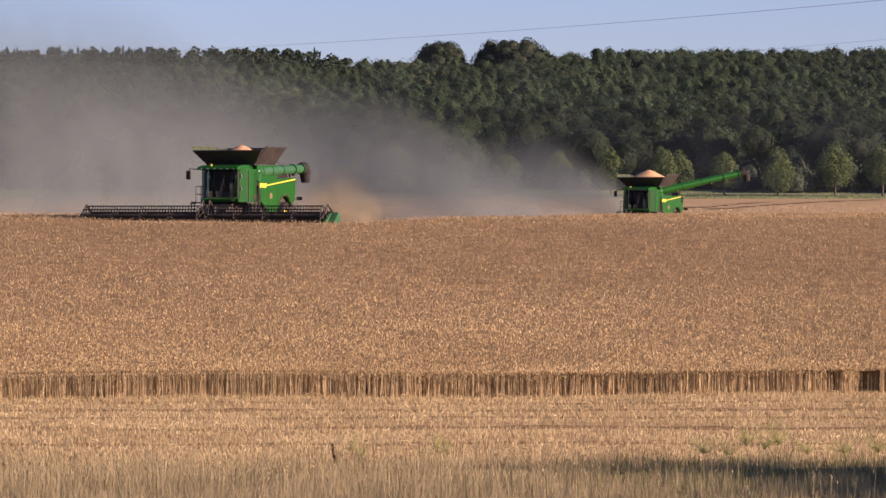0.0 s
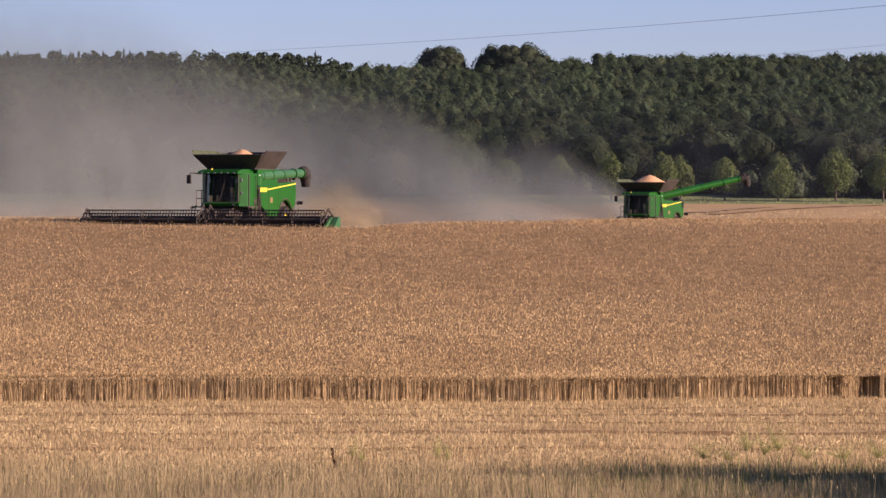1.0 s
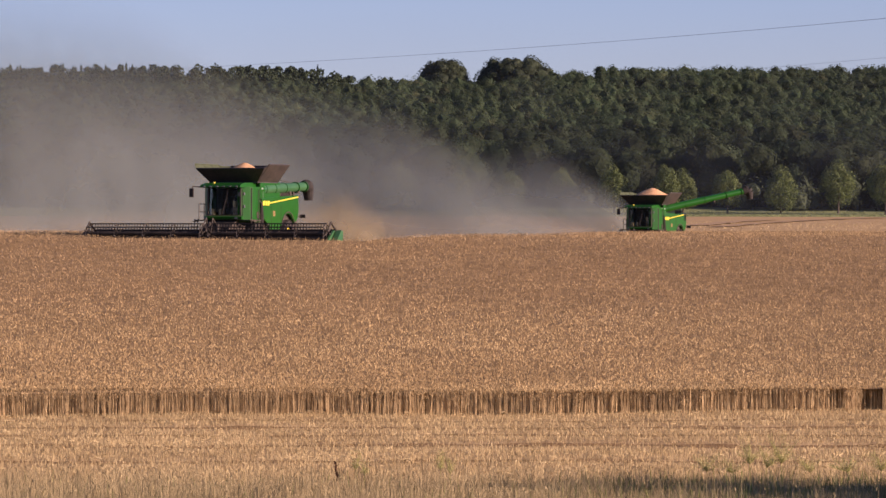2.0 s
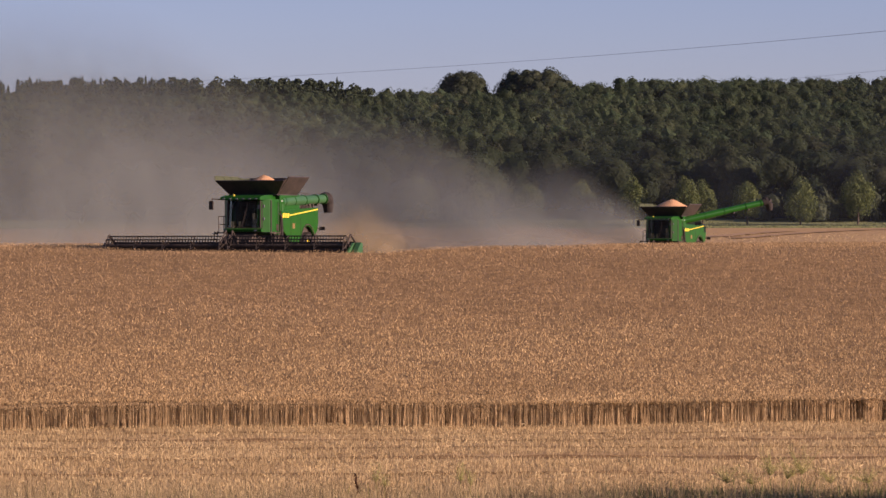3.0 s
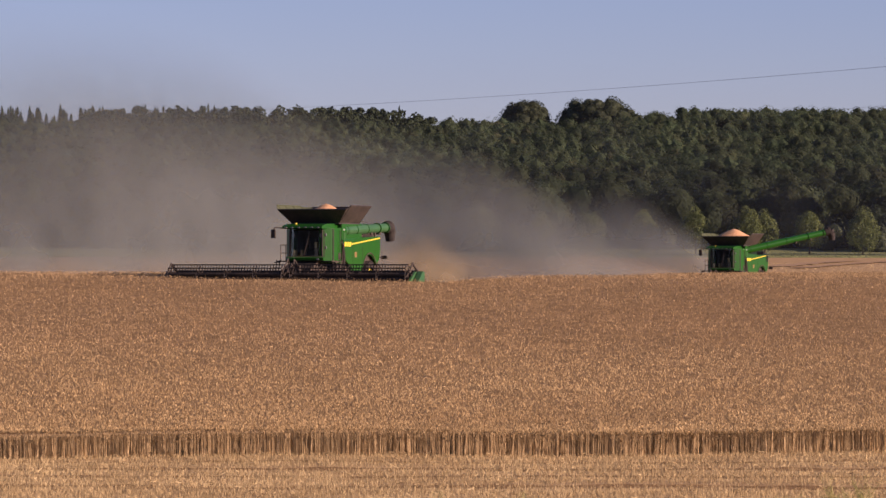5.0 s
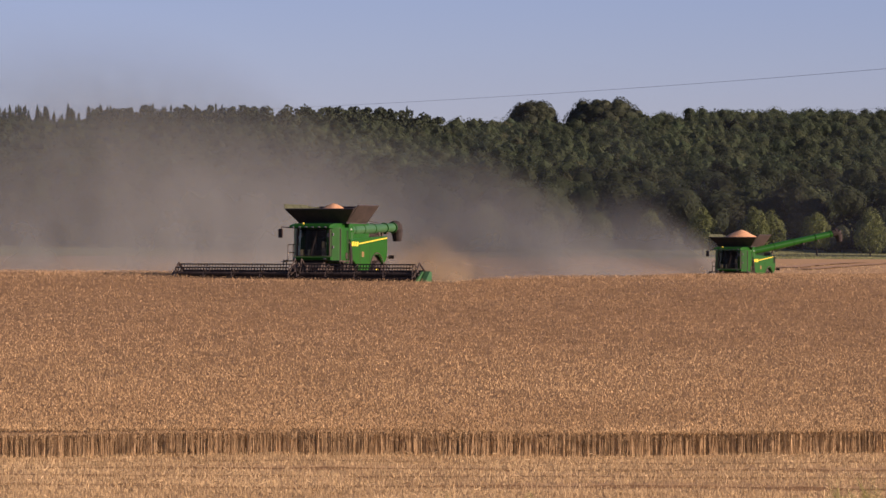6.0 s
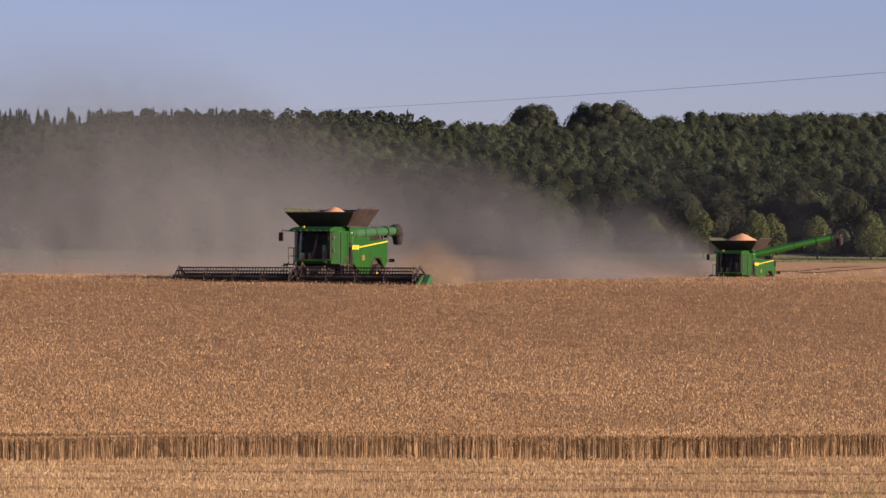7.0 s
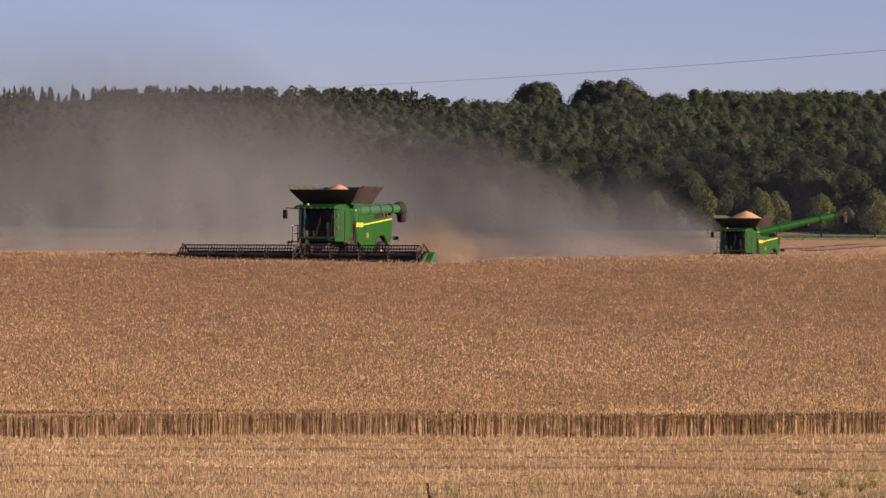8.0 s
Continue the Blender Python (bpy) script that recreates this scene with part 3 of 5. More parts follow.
def weed(name, label, px, d, height, n, material, spread, fat=0.06, leaf=0.014, lean=0.0, dense=5):
    """A branching weed with small leaves or seeds up its stems."""
    x = (px - 784) / 7600 * d
    base = join(name, label, "weed", x, d, "margin weeds")
    wr = random.Random(px)
    bm = bmesh.new()
    tips = []
    fork = Vector((lean * height * 0.4, 0, height * 0.4))
    limb(bm, (0, 0, -0.05), fork, 0.009, 0.007, 5)
    for i in range(n):
        a = wr.uniform(0, 6.28)
        out = spread * wr.uniform(0.2, 1)
        tip = Vector((lean * height + math.cos(a) * out, math.sin(a) * out, height * wr.uniform(0.72 if n == 1 else 0.55, 1)))
        limb(bm, fork, tip, 0.006, 0.003, 5)
        tips.append(tip)
    me = bpy.data.meshes.new("stem")
    bm.to_mesh(me)
    bm.free()
    me.materials.append(material)
    new("stem", me).parent = base
    pts = np.array([np.array(fork.lerp(tp, f)) for tp in tips for f in np.linspace(0.15, 1.0, 14)])
    q = leaf_clumps(pts[:, 0], pts[:, 1], pts[:, 2], np.full(len(pts), fat), np.full(len(pts), 0.05), dense, leaf, 0.8)
    ob = new("leaf_spray", fast_mesh("leaf_spray", q, 4, material))
    ob.parent = base
    tagged(ob, kind="stuff")


M_DOCK = mat("brown_dock_seed", (0.07, 0.036, 0.018), (0.14, 0.078, 0.04), 4, 0.8)
M_YELLOWWEED = mat("yellow_green_weed", (0.34, 0.33, 0.11), (0.47, 0.44, 0.17), 4, 0.7, translucent=0.4)
weed("dock_plant", "dry dark brown dock stalk in the margin grass", 598, 112.5, 1.05, 1, M_DOCK, 0.04, 0.035, 0.024, -0.15, dense=8)
weed("dock_plant", "dry dark brown dock stalk in the margin grass", 1168, 107, 0.45, 1, M_DOCK, 0.03, 0.02, 0.025, 0.2)
for px, d, h, k, sp in ((625, 118.2, 0.62, 5, 0.16), (640, 117.6, 0.5, 4, 0.14), (775, 118, 0.66, 7, 0.18), (792, 117.6, 0.55, 5, 0.16), (1322, 118.0, 0.95, 16, 0.34), (1246, 118.4, 0.55, 14, 0.42),
                        (1378, 118.4, 0.95, 18, 0.46), (1352, 118.2, 0.75, 14, 0.42), (1290, 118.3, 0.5, 12, 0.4), (1495, 118.3, 0.55, 16, 0.5), (1430, 118.6, 0.5, 12, 0.45), (1555, 118.3, 0.6, 14, 0.45)):
    weed("flowering_weed", "spindly yellow green weed in the field margin", px, d, h * 1.5, k + 4, M_YELLOWWEED, sp * 1.25, fat=0.10, leaf=0.010, dense=3)


# wheel tracks curving over the far stubble
def track(x0, y0, x1, y1, bow, width, lift):
    bm = bmesh.new()
    prev = None
    for i in range(41):
        t = i / 40
        x, y = x0 + (x1 - x0) * t, y0 + (y1 - y0) * t + bow * math.sin(math.pi * t)
        row = [bm.verts.new((x + s * width / 2, y, float(ground_z(x + s * width / 2, y)) + lift)) for s in (-1, 1)]
        if prev:
            bm.faces.new((prev[0], row[0], row[1], prev[1]))
        prev = row
    me = bpy.data.meshes.new("wheel_track")
    bm.to_mesh(me)
    bm.free()
    me.materials.append(M_FARTRACK)
    tagged(new("wheel_track", me), "dark wheel track pressed into pale stubble", "track", "wheel tracks", "structure")


track(32, 545, 51, 670, 8, 3.4, 0.12)
track(33, 520, 80, 745, 25, 2.6, 0.12)
# shallow wheel ruts in the near stubble
for c, w in ((130.0, 1.5), (136.0, 1.2), (133.4, 0.8), (138.4, 0.7), (125.0, 1.2)):
    bm = bmesh.new()
    prev = None
    for x in np.arange(-22, 19, 0.4):
        y = rut_y(c, x)
        ww = w * (0.55 + 0.45 * math.sin(x * 0.45 + c) * math.sin(x * 1.7))
        row = [bm.verts.new((float(x), float(y + q * ww), float(ground_z(x, y + q * ww)) + 0.012)) for q in (-0.5, 0.5)]
        if prev:
            bm.faces.new((prev[0], row[0], row[1], prev[1]))
        prev = row
    me = bpy.data.meshes.new("wheel_rut")
    bm.to_mesh(me)
    bm.free()
    me.materials.append(M_TRACK)
    tagged(new("wheel_rut", me), "dark shallow wheel rut through golden stubble", "track", "wheel tracks", "structure")


# ---------------------------------------------------------------- power lines
def cable(name, pts, r):
    cu = bpy.data.curves.new(name, "CURVE")
    cu.dimensions, cu.bevel_depth, cu.bevel_resolution = "3D", r, 2
    sp = cu.splines.new("POLY")
    sp.points.add(len(pts) - 1)
    for p, c in zip(sp.points, pts):
        p.co = (*c, 1)
    cu.materials.append(M_CABLE)
    ob = new(name, cu)
    return tagged(ob, "thin dark overhead power line against the sky", "power line", "power lines")


def sky_point(px, py, d):
    return ((px - 784) / 7600 * d, d, 8 + (390 - py) / 7600 * d)


def line_height(x):
    u = (x - 420) / 1000
    return 84.5 - 53 * u - 18 * u * u


cable("power_line", [sky_point(x, line_height(x), 1350 - 0.45 * (x - 250)) for x in range(250, 2001, 50)], 0.034)
cable("power_line", [sky_point(x, 85 - 0.084 * (x - 1390) - 12 * ((x - 1390) / 1000) ** 2, 1330 - 0.4 * (x - 1200)) for x in range(1250, 2101, 50)], 0.03)


# ---------------------------------------------------------------- dust
scene.cycles.transparent_max_bounces = 32


def dust_material(name, a, b, thick):
    """Soft puffs: thin out towards each puff's rim and in drifting billows."""
    m = bpy.data.materials.new(name)
    m.use_nodes = True
    N, L = m.node_tree.nodes, m.node_tree.links
    N.remove(N["Principled BSDF"])
    co = N.new("ShaderNodeTexCoord")
    nz = N.new("ShaderNodeTexNoise")
    nz.inputs["Scale"].default_value, nz.inputs["Detail"].default_value, nz.inputs["Roughness"].default_value = 0.11, 4, 0.55
    L.new(co.outputs["Object"], nz.inputs["Vector"])
    bil = N.new("ShaderNodeMapRange")
    bil.inputs["From Min"].default_value, bil.inputs["From Max"].default_value = 0.36, 0.66
    bil.inputs["To Min"].default_value, bil.inputs["To Max"].default_value = 0.48, 1.1
    L.new(nz.outputs["Fac"], bil.inputs["Value"])
    at = N.new("ShaderNodeAttribute")
    at.attribute_name = "amount"
    rim = N.new("ShaderNodeMapRange")
    rim.interpolation_type = "SMOOTHSTEP"
    rim.inputs["To Max"].default_value = thick
    L.new(at.outputs["Fac"], rim.inputs["Value"])
    al = N.new("ShaderNodeMath")
    al.operation = "MULTIPLY"
    al.use_clamp = True
    L.new(rim.outputs[0], al.inputs[0])
    L.new(bil.outputs[0], al.inputs[1])
    mix = N.new("ShaderNodeMix")
    mix.data_type = "RGBA"
    mix.inputs["A"].default_value, mix.inputs["B"].default_value = (*a, 1), (*b, 1)
    L.new(nz.outputs["Fac"], mix.inputs["Factor"])
    di, tr, tp = N.new("ShaderNodeBsdfDiffuse"), N.new("ShaderNodeBsdfTranslucent"), N.new("ShaderNodeBsdfTransparent")
    L.new(mix.outputs["Result"], di.inputs["Color"])
    L.new(mix.outputs["Result"], tr.inputs["Color"])
    m1, m2 = N.new("ShaderNodeMixShader"), N.new("ShaderNodeMixShader")
    m1.inputs[0].default_value = 0.5
    L.new(di.outputs[0], m1.inputs[1])
    L.new(tr.outputs[0], m1.inputs[2])
    L.new(al.outputs[0], m2.inputs[0])
    L.new(tp.outputs[0], m2.inputs[1])
    L.new(m1.outputs[0], m2.inputs[2])
    L.new(m2.outputs[0], N["Material Output"].inputs["Surface"])
    return m


M_DUST = dust_material("harvest_dust", (0.254, 0.284, 0.245), (0.345, 0.383, 0.332), 0.62)
M_CHAFF = dust_material("golden_chaff_dust", (0.49, 0.385, 0.21), (0.57, 0.455, 0.26), 0.5)


def plume(name, label, material, way, thick, fade=0.75, seed=0.0, taper=(0.05, 0.93), dense=(1.0, 0.7)):
    """A closed bank of dust. way: rows of x, y and ridge height along its middle; thick: its depth at the start and the end.
    It is densest at the ground and thins out to nothing at the ridge and at both ends."""
    way = np.array(way, float)
    n, h = 90, 26
    t = np.linspace(0, 1, n)
    src = np.linspace(0, 1, len(way))
    cx, cy, top = (np.interp(t, src, way[:, k]) for k in range(3))
    k = np.ones(13) / 13
    cx, cy, top = (np.convolve(np.pad(c, 6, mode="reflect", reflect_type="odd"), k, mode="valid") for c in (cx, cy, top))
    top = top * (1 + 0.11 * np.sin(t * 17 + seed) * np.sin(t * 7 + 1 + seed) + 0.03 * np.sin(t * 29 + seed))
    ends = smooth(0, taper[0], t) * smooth(1, taper[1], t)
    depth = (thick[0] + (thick[1] - thick[0]) * t) * (0.15 + 0.85 * ends)
    verts, dens, faces = [], [], []
    for i in range(n):
        for side in (-1, 1):
            for j in range(h):
                v = j / (h - 1)
                w = depth[i] / 2 * math.sqrt(max(0.0, 1 - v)) * (1 + 0.04 * math.sin(t[i] * 9 + v * 5 + side + seed))
                x = cx[i] + 0.5 * math.sin(v * 6 + t[i] * 9) - 0.22 * v * top[i]
                y = cy[i] + side * w
                verts.append((x, y, float(ground_z(x, y)) - 0.05 + v * top[i]))
                dens.append(ends[i] * (dense[0] + (dense[1] - dense[0]) * t[i]) * (1 - v) ** fade)
    for i in range(n - 1):
        for k in range(2):
            for j in range(h - 1):
                a = (i * 2 + k) * h + j
                b = ((i + 1) * 2 + k) * h + j
                faces.append((a, b, b + 1, a + 1))
        a, b = (i * 2) * h + h - 1, ((i + 1) * 2) * h + h - 1
        faces.append((a, b, b + h, a + h))
    me = bpy.data.meshes.new(name)
    me.from_pydata(verts, [], faces)
    me.materials.append(material)
    me.polygons.foreach_set("use_smooth", [True] * len(faces))
    me.attributes.new("amount", "FLOAT", "POINT").data.foreach_set("value", dens)
    tagged(new(name, me), label, "dust", "harvest dust", "stuff")


plume("dust_cloud", "hazy grey brown bank of dust drifting from the harvester", M_DUST,
      [(9.0, 222.0, 2.6), (2.0, 223.0, 5.0), (-3, 224.5, 8.0), (-8, 228, 10.5), (-14, 234, 12.0), (-20, 242, 12.4), (-28, 254, 13.6), (-38, 268, 14.6), (-52, 285, 15.5)], (3, 13), taper=(0.17, 0.93), fade=1.0, dense=(1.75, 0.34))
plume("dust_cloud", "hazy grey brown bank of dust trailing the distant harvester", M_DUST,
      [(18, 333, 2.8), (11.5, 335, 6.4), (5.5, 336.2, 8.8), (-1, 336.6, 11.0), (-10, 337, 14.2), (-24, 339, 20.5), (-40, 342, 25.0), (-60, 346, 28)], (3, 15), seed=2.0, taper=(0.10, 0.93), fade=0.95, dense=(2.0, 0.68))
# pale chaff veils, added to brighten the ground that the dust banks shade
M_LOWDUST = dust_material("low_tan_dust", (0.50, 0.42, 0.29), (0.62, 0.52, 0.37), 0.72)
plume("low_dust", "tan veil of chaff added low over the stubble to brighten it", M_LOWDUST,
      [(14, 317.5, 1.4), (7, 316.5, 2.8), (-3, 315, 3.6), (-12, 313, 3.6), (-24, 311, 3.2), (-40, 309, 2.8)], (3, 5), seed=1.0, taper=(0.12, 0.9), fade=0.9, dense=(1.7, 0.9))
plume("low_dust", "tan veil of chaff added low over the stubble to brighten it", M_LOWDUST,
      [(-13, 224.5, 0.9), (-17, 229, 1.4), (-22, 235, 1.7), (-28, 243, 1.8), (-36, 253, 1.8)], (1.5, 4), seed=3.0, taper=(0.15, 0.9), fade=0.8, dense=(0.9, 0.8))


def chaff(x, y, z, rx, ry, rz):
    """A lumpy soft puff, thickest in its middle."""
    bm = bmesh.new()
    bmesh.ops.create_uvsphere(bm, u_segments=28, v_segments=18, radius=1.0)
    amount = []
    for v in bm.verts:
        amount.append(max(0.0, 1 - math.hypot(v.co.x, v.co.z)) ** 0.9)
        k = 1 + 0.18 * noise.noise(v.co * 2.2 + Vector((x, y, z)))
        v.co = Vector((v.co.x * rx * k, v.co.y * ry * k, v.co.z * rz * k))
    me = bpy.data.meshes.new("chaff_cloud")
    bm.to_mesh(me)
    bm.free()
    me.materials.append(M_CHAFF)
    me.polygons.foreach_set("use_smooth", [True] * len(me.polygons))
    me.attributes.new("amount", "FLOAT", "POINT").data.foreach_set("value", amount)
    ob = new("chaff_cloud", me)
    ob.location = (x, y, float(ground_z(x, y)) + z)
    tagged(ob, "golden puff of chaff thrown out behind the harvester", "dust", "harvest dust", "stuff")


# see-through bank added to paint distance haze over the wood
M_HAZE = dust_material("haze_veil", (0.30, 0.33, 0.38), (0.36, 0.39, 0.45), 0.035)
plume("haze_veil", "thin blue grey veil added to imitate haze before the wooded hill", M_HAZE,
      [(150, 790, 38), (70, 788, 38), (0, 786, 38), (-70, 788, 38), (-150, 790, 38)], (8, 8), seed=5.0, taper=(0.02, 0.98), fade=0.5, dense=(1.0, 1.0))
chaff(-5.6, 222.0, 1.2, 2.6, 1.2, 2.2)
chaff(-4.2, 223.2, 0.7, 2.2, 1.2, 1.3)


# ---------------------------------------------------------------- machine materials
M_GREEN = mat("green_machine_paint", (0.003, 0.060, 0.005), (0.008, 0.090, 0.009), 2.2, 0.30, spread=0, mid=(0.2, 0.8), gloss=0.22)
M_DULLGREEN = mat("dull_green_paint", (0.014, 0.080, 0.022), (0.032, 0.112, 0.036), 2.5, 0.45, spread=0)
M_YELLOW = mat("yellow_stripe_paint", (0.58, 0.44, 0.03), (0.68, 0.54, 0.05), 3, 0.4, spread=0)
M_BLACK = mat("black_painted_steel", (0.026, 0.022, 0.018), (0.078, 0.062, 0.046), 3, 0.62, spread=0.1)
M_TANK = mat("dusty_dark_tank_sheet", (0.014, 0.012, 0.010), (0.060, 0.046, 0.036), 1.6, 0.55, spread=0.1)
M_CANVAS = mat("pale_green_canvas", (0.060, 0.075, 0.038), (0.10, 0.112, 0.06), 3, 0.8, spread=0, translucent=0.2)
M_RUBBER = mat("tyre_rubber", (0.016, 0.015, 0.014), (0.05, 0.042, 0.034), 4, 0.85, bump=0.01, spread=0)
M_STEEL = mat("worn_steel", (0.10, 0.095, 0.09), (0.24, 0.22, 0.20), 5, 0.45, 0.7, spread=0.1)
M_LAMP = mat("lamp_lens", (0.10, 0.10, 0.10), (0.2, 0.2, 0.2), 6, 0.15, spread=0)
M_AMBER = mat("amber_lens", (0.16, 0.12, 0.04), (0.22, 0.15, 0.06), 6, 0.2, spread=0)
M_SEAT = mat("cab_upholstery", (0.03, 0.03, 0.032), (0.07, 0.065, 0.06), 6, 0.8, spread=0)
M_STOW = mat("pale_dusty_plastic", (0.30, 0.27, 0.17), (0.42, 0.38, 0.26), 5, 0.6, spread=0)
M_GRAIN = mat("heaped_wheat_grain", (0.46, 0.25, 0.11), (0.62, 0.37, 0.19), 3, 0.85, bump=0.02, fine=10, spread=0)
M_WHITE = mat("white_decal", (0.7, 0.7, 0.66), (0.78, 0.78, 0.74), 5, 0.5, spread=0)
M_GLASS = bpy.data.materials.new("tinted_cab_glass")
M_GLASS.use_nodes = True
_g = M_GLASS.node_tree.nodes["Principled BSDF"]
_g.inputs["Base Color"].default_value = (0.6, 0.58, 0.48, 1)
_g.inputs["Roughness"].default_value = 0.03
_g.inputs["Transmission Weight"].default_value = 1.0
_g.inputs["IOR"].default_value = 1.15


# ---------------------------------------------------------------- shape helpers
def part(name, bm, material, parent, label=""):
    """Links a bmesh as one mesh object under a thing or a part."""
    bmesh.ops.recalc_face_normals(bm, faces=bm.faces[:])
    me = bpy.data.meshes.new(name)
    bm.to_mesh(me)
    bm.free()
    me.materials.append(material)
    ob = new(name, me)
    ob.parent = parent
    return tagged(ob, label)


def box(bm, lo, hi, bevel=0.0):
    """A box between two corners, with rounded edges where bevel is given."""
    m = Matrix.Translation([(a + b) / 2 for a, b in zip(lo, hi)]) @ Matrix.Diagonal([b - a for a, b in zip(lo, hi)] + [1])
    vs = bmesh.ops.create_cube(bm, size=1, matrix=m)["verts"]
    if bevel:
        es = list({e for v in vs for e in v.link_edges})
        bmesh.ops.bevel(bm, geom=es, offset=bevel, segments=2, profile=0.5, affect="EDGES")


def bar(bm, a, b, r, seg=6):
    limb(bm, a, b, r, r, seg)


def slab(bm, outline, x0, x1):
    """A plate: the outline of (y, z) points drawn out from x0 to x1."""
    a = [bm.verts.new((x0, y, z)) for y, z in outline]
    b = [bm.verts.new((x1, y, z)) for y, z in outline]
    bm.faces.new(a)
    bm.faces.new(list(reversed(b)))
    n = len(outline)
    for i in range(n):
        bm.faces.new((a[i], b[i], b[(i + 1) % n], a[(i + 1) % n]))


def sheet(bm, corners, thick):
    """A four-cornered sheet with thickness along its normal."""
    c = [Vector(p) for p in corners]
    nrm = (c[1] - c[0]).cross(c[2] - c[0]).normalized() * thick
    a = [bm.verts.new(p) for p in c]
    b = [bm.verts.new(p + nrm) for p in c]
    bm.faces.new(a)
    bm.faces.new(list(reversed(b)))
    n = len(c)
    for i in range(n):
        bm.faces.new((a[i], b[i], b[(i + 1) % n], a[(i + 1) % n]))


def disc(bm, x0, x1, y, z, r, seg=28):
    """A short drum lying across the machine (axis along x)."""
    limb(bm, (x0, y, z), (x1, y, z), r, r, seg)


def wheel(parent, x, y, r, width, side):
    bm = bmesh.new()
    seg, h = 32, width / 2
    prof = [(-h, r * 0.62), (-h * 1.02, r * 0.86), (-h * 0.8, r * 0.96), (0, r * 0.975), (h * 0.8, r * 0.96), (h * 1.02, r * 0.86), (h, r * 0.62)]
    rings = [[bm.verts.new((x + px, y + math.cos(2 * math.pi * i / seg) * pr, r + math.sin(2 * math.pi * i / seg) * pr)) for i in range(seg)] for px, pr in prof]
    for a, b in zip(rings, rings[1:]):
        for i in range(seg):
            bm.faces.new((a[i], a[(i + 1) % seg], b[(i + 1) % seg], b[i]))
    for i in range(22):
        t = 2 * math.pi * i / 22
        for s in (-1, 1):
            m = Matrix.Translation((x, y, r)) @ Matrix.Rotation(t + (0.14 if s > 0 else 0), 4, "X") @ Matrix.Translation((s * h * 0.5, 0, r * 0.975)) @ Matrix.Rotation(s * 0.6, 4, "Z")
            bmesh.ops.create_cube(bm, size=1, matrix=m @ Matrix.Diagonal((h * 1.0, 0.07, 0.09, 1)))
    w = part("wheel", bm, M_RUBBER, parent, "deep-lugged black rubber tyre")
    bm = bmesh.new()
    disc(bm, x - h * 0.5, x + side * h * 0.55, y, r, r * 0.63)
    disc(bm, x, x + side * h * 0.75, y, r, r * 0.24, 16)
    for i in range(8):
        t = 2 * math.pi * i / 8
        yy, zz = y + math.cos(t) * r * 0.36, r + math.sin(t) * r * 0.36
        limb(bm, (x + side * h * 0.5, yy, zz), (x + side * h * 0.62, yy, zz), 0.03, 0.03, 6)
    part("rim", bm, M_YELLOW, w, "yellow steel wheel rim")


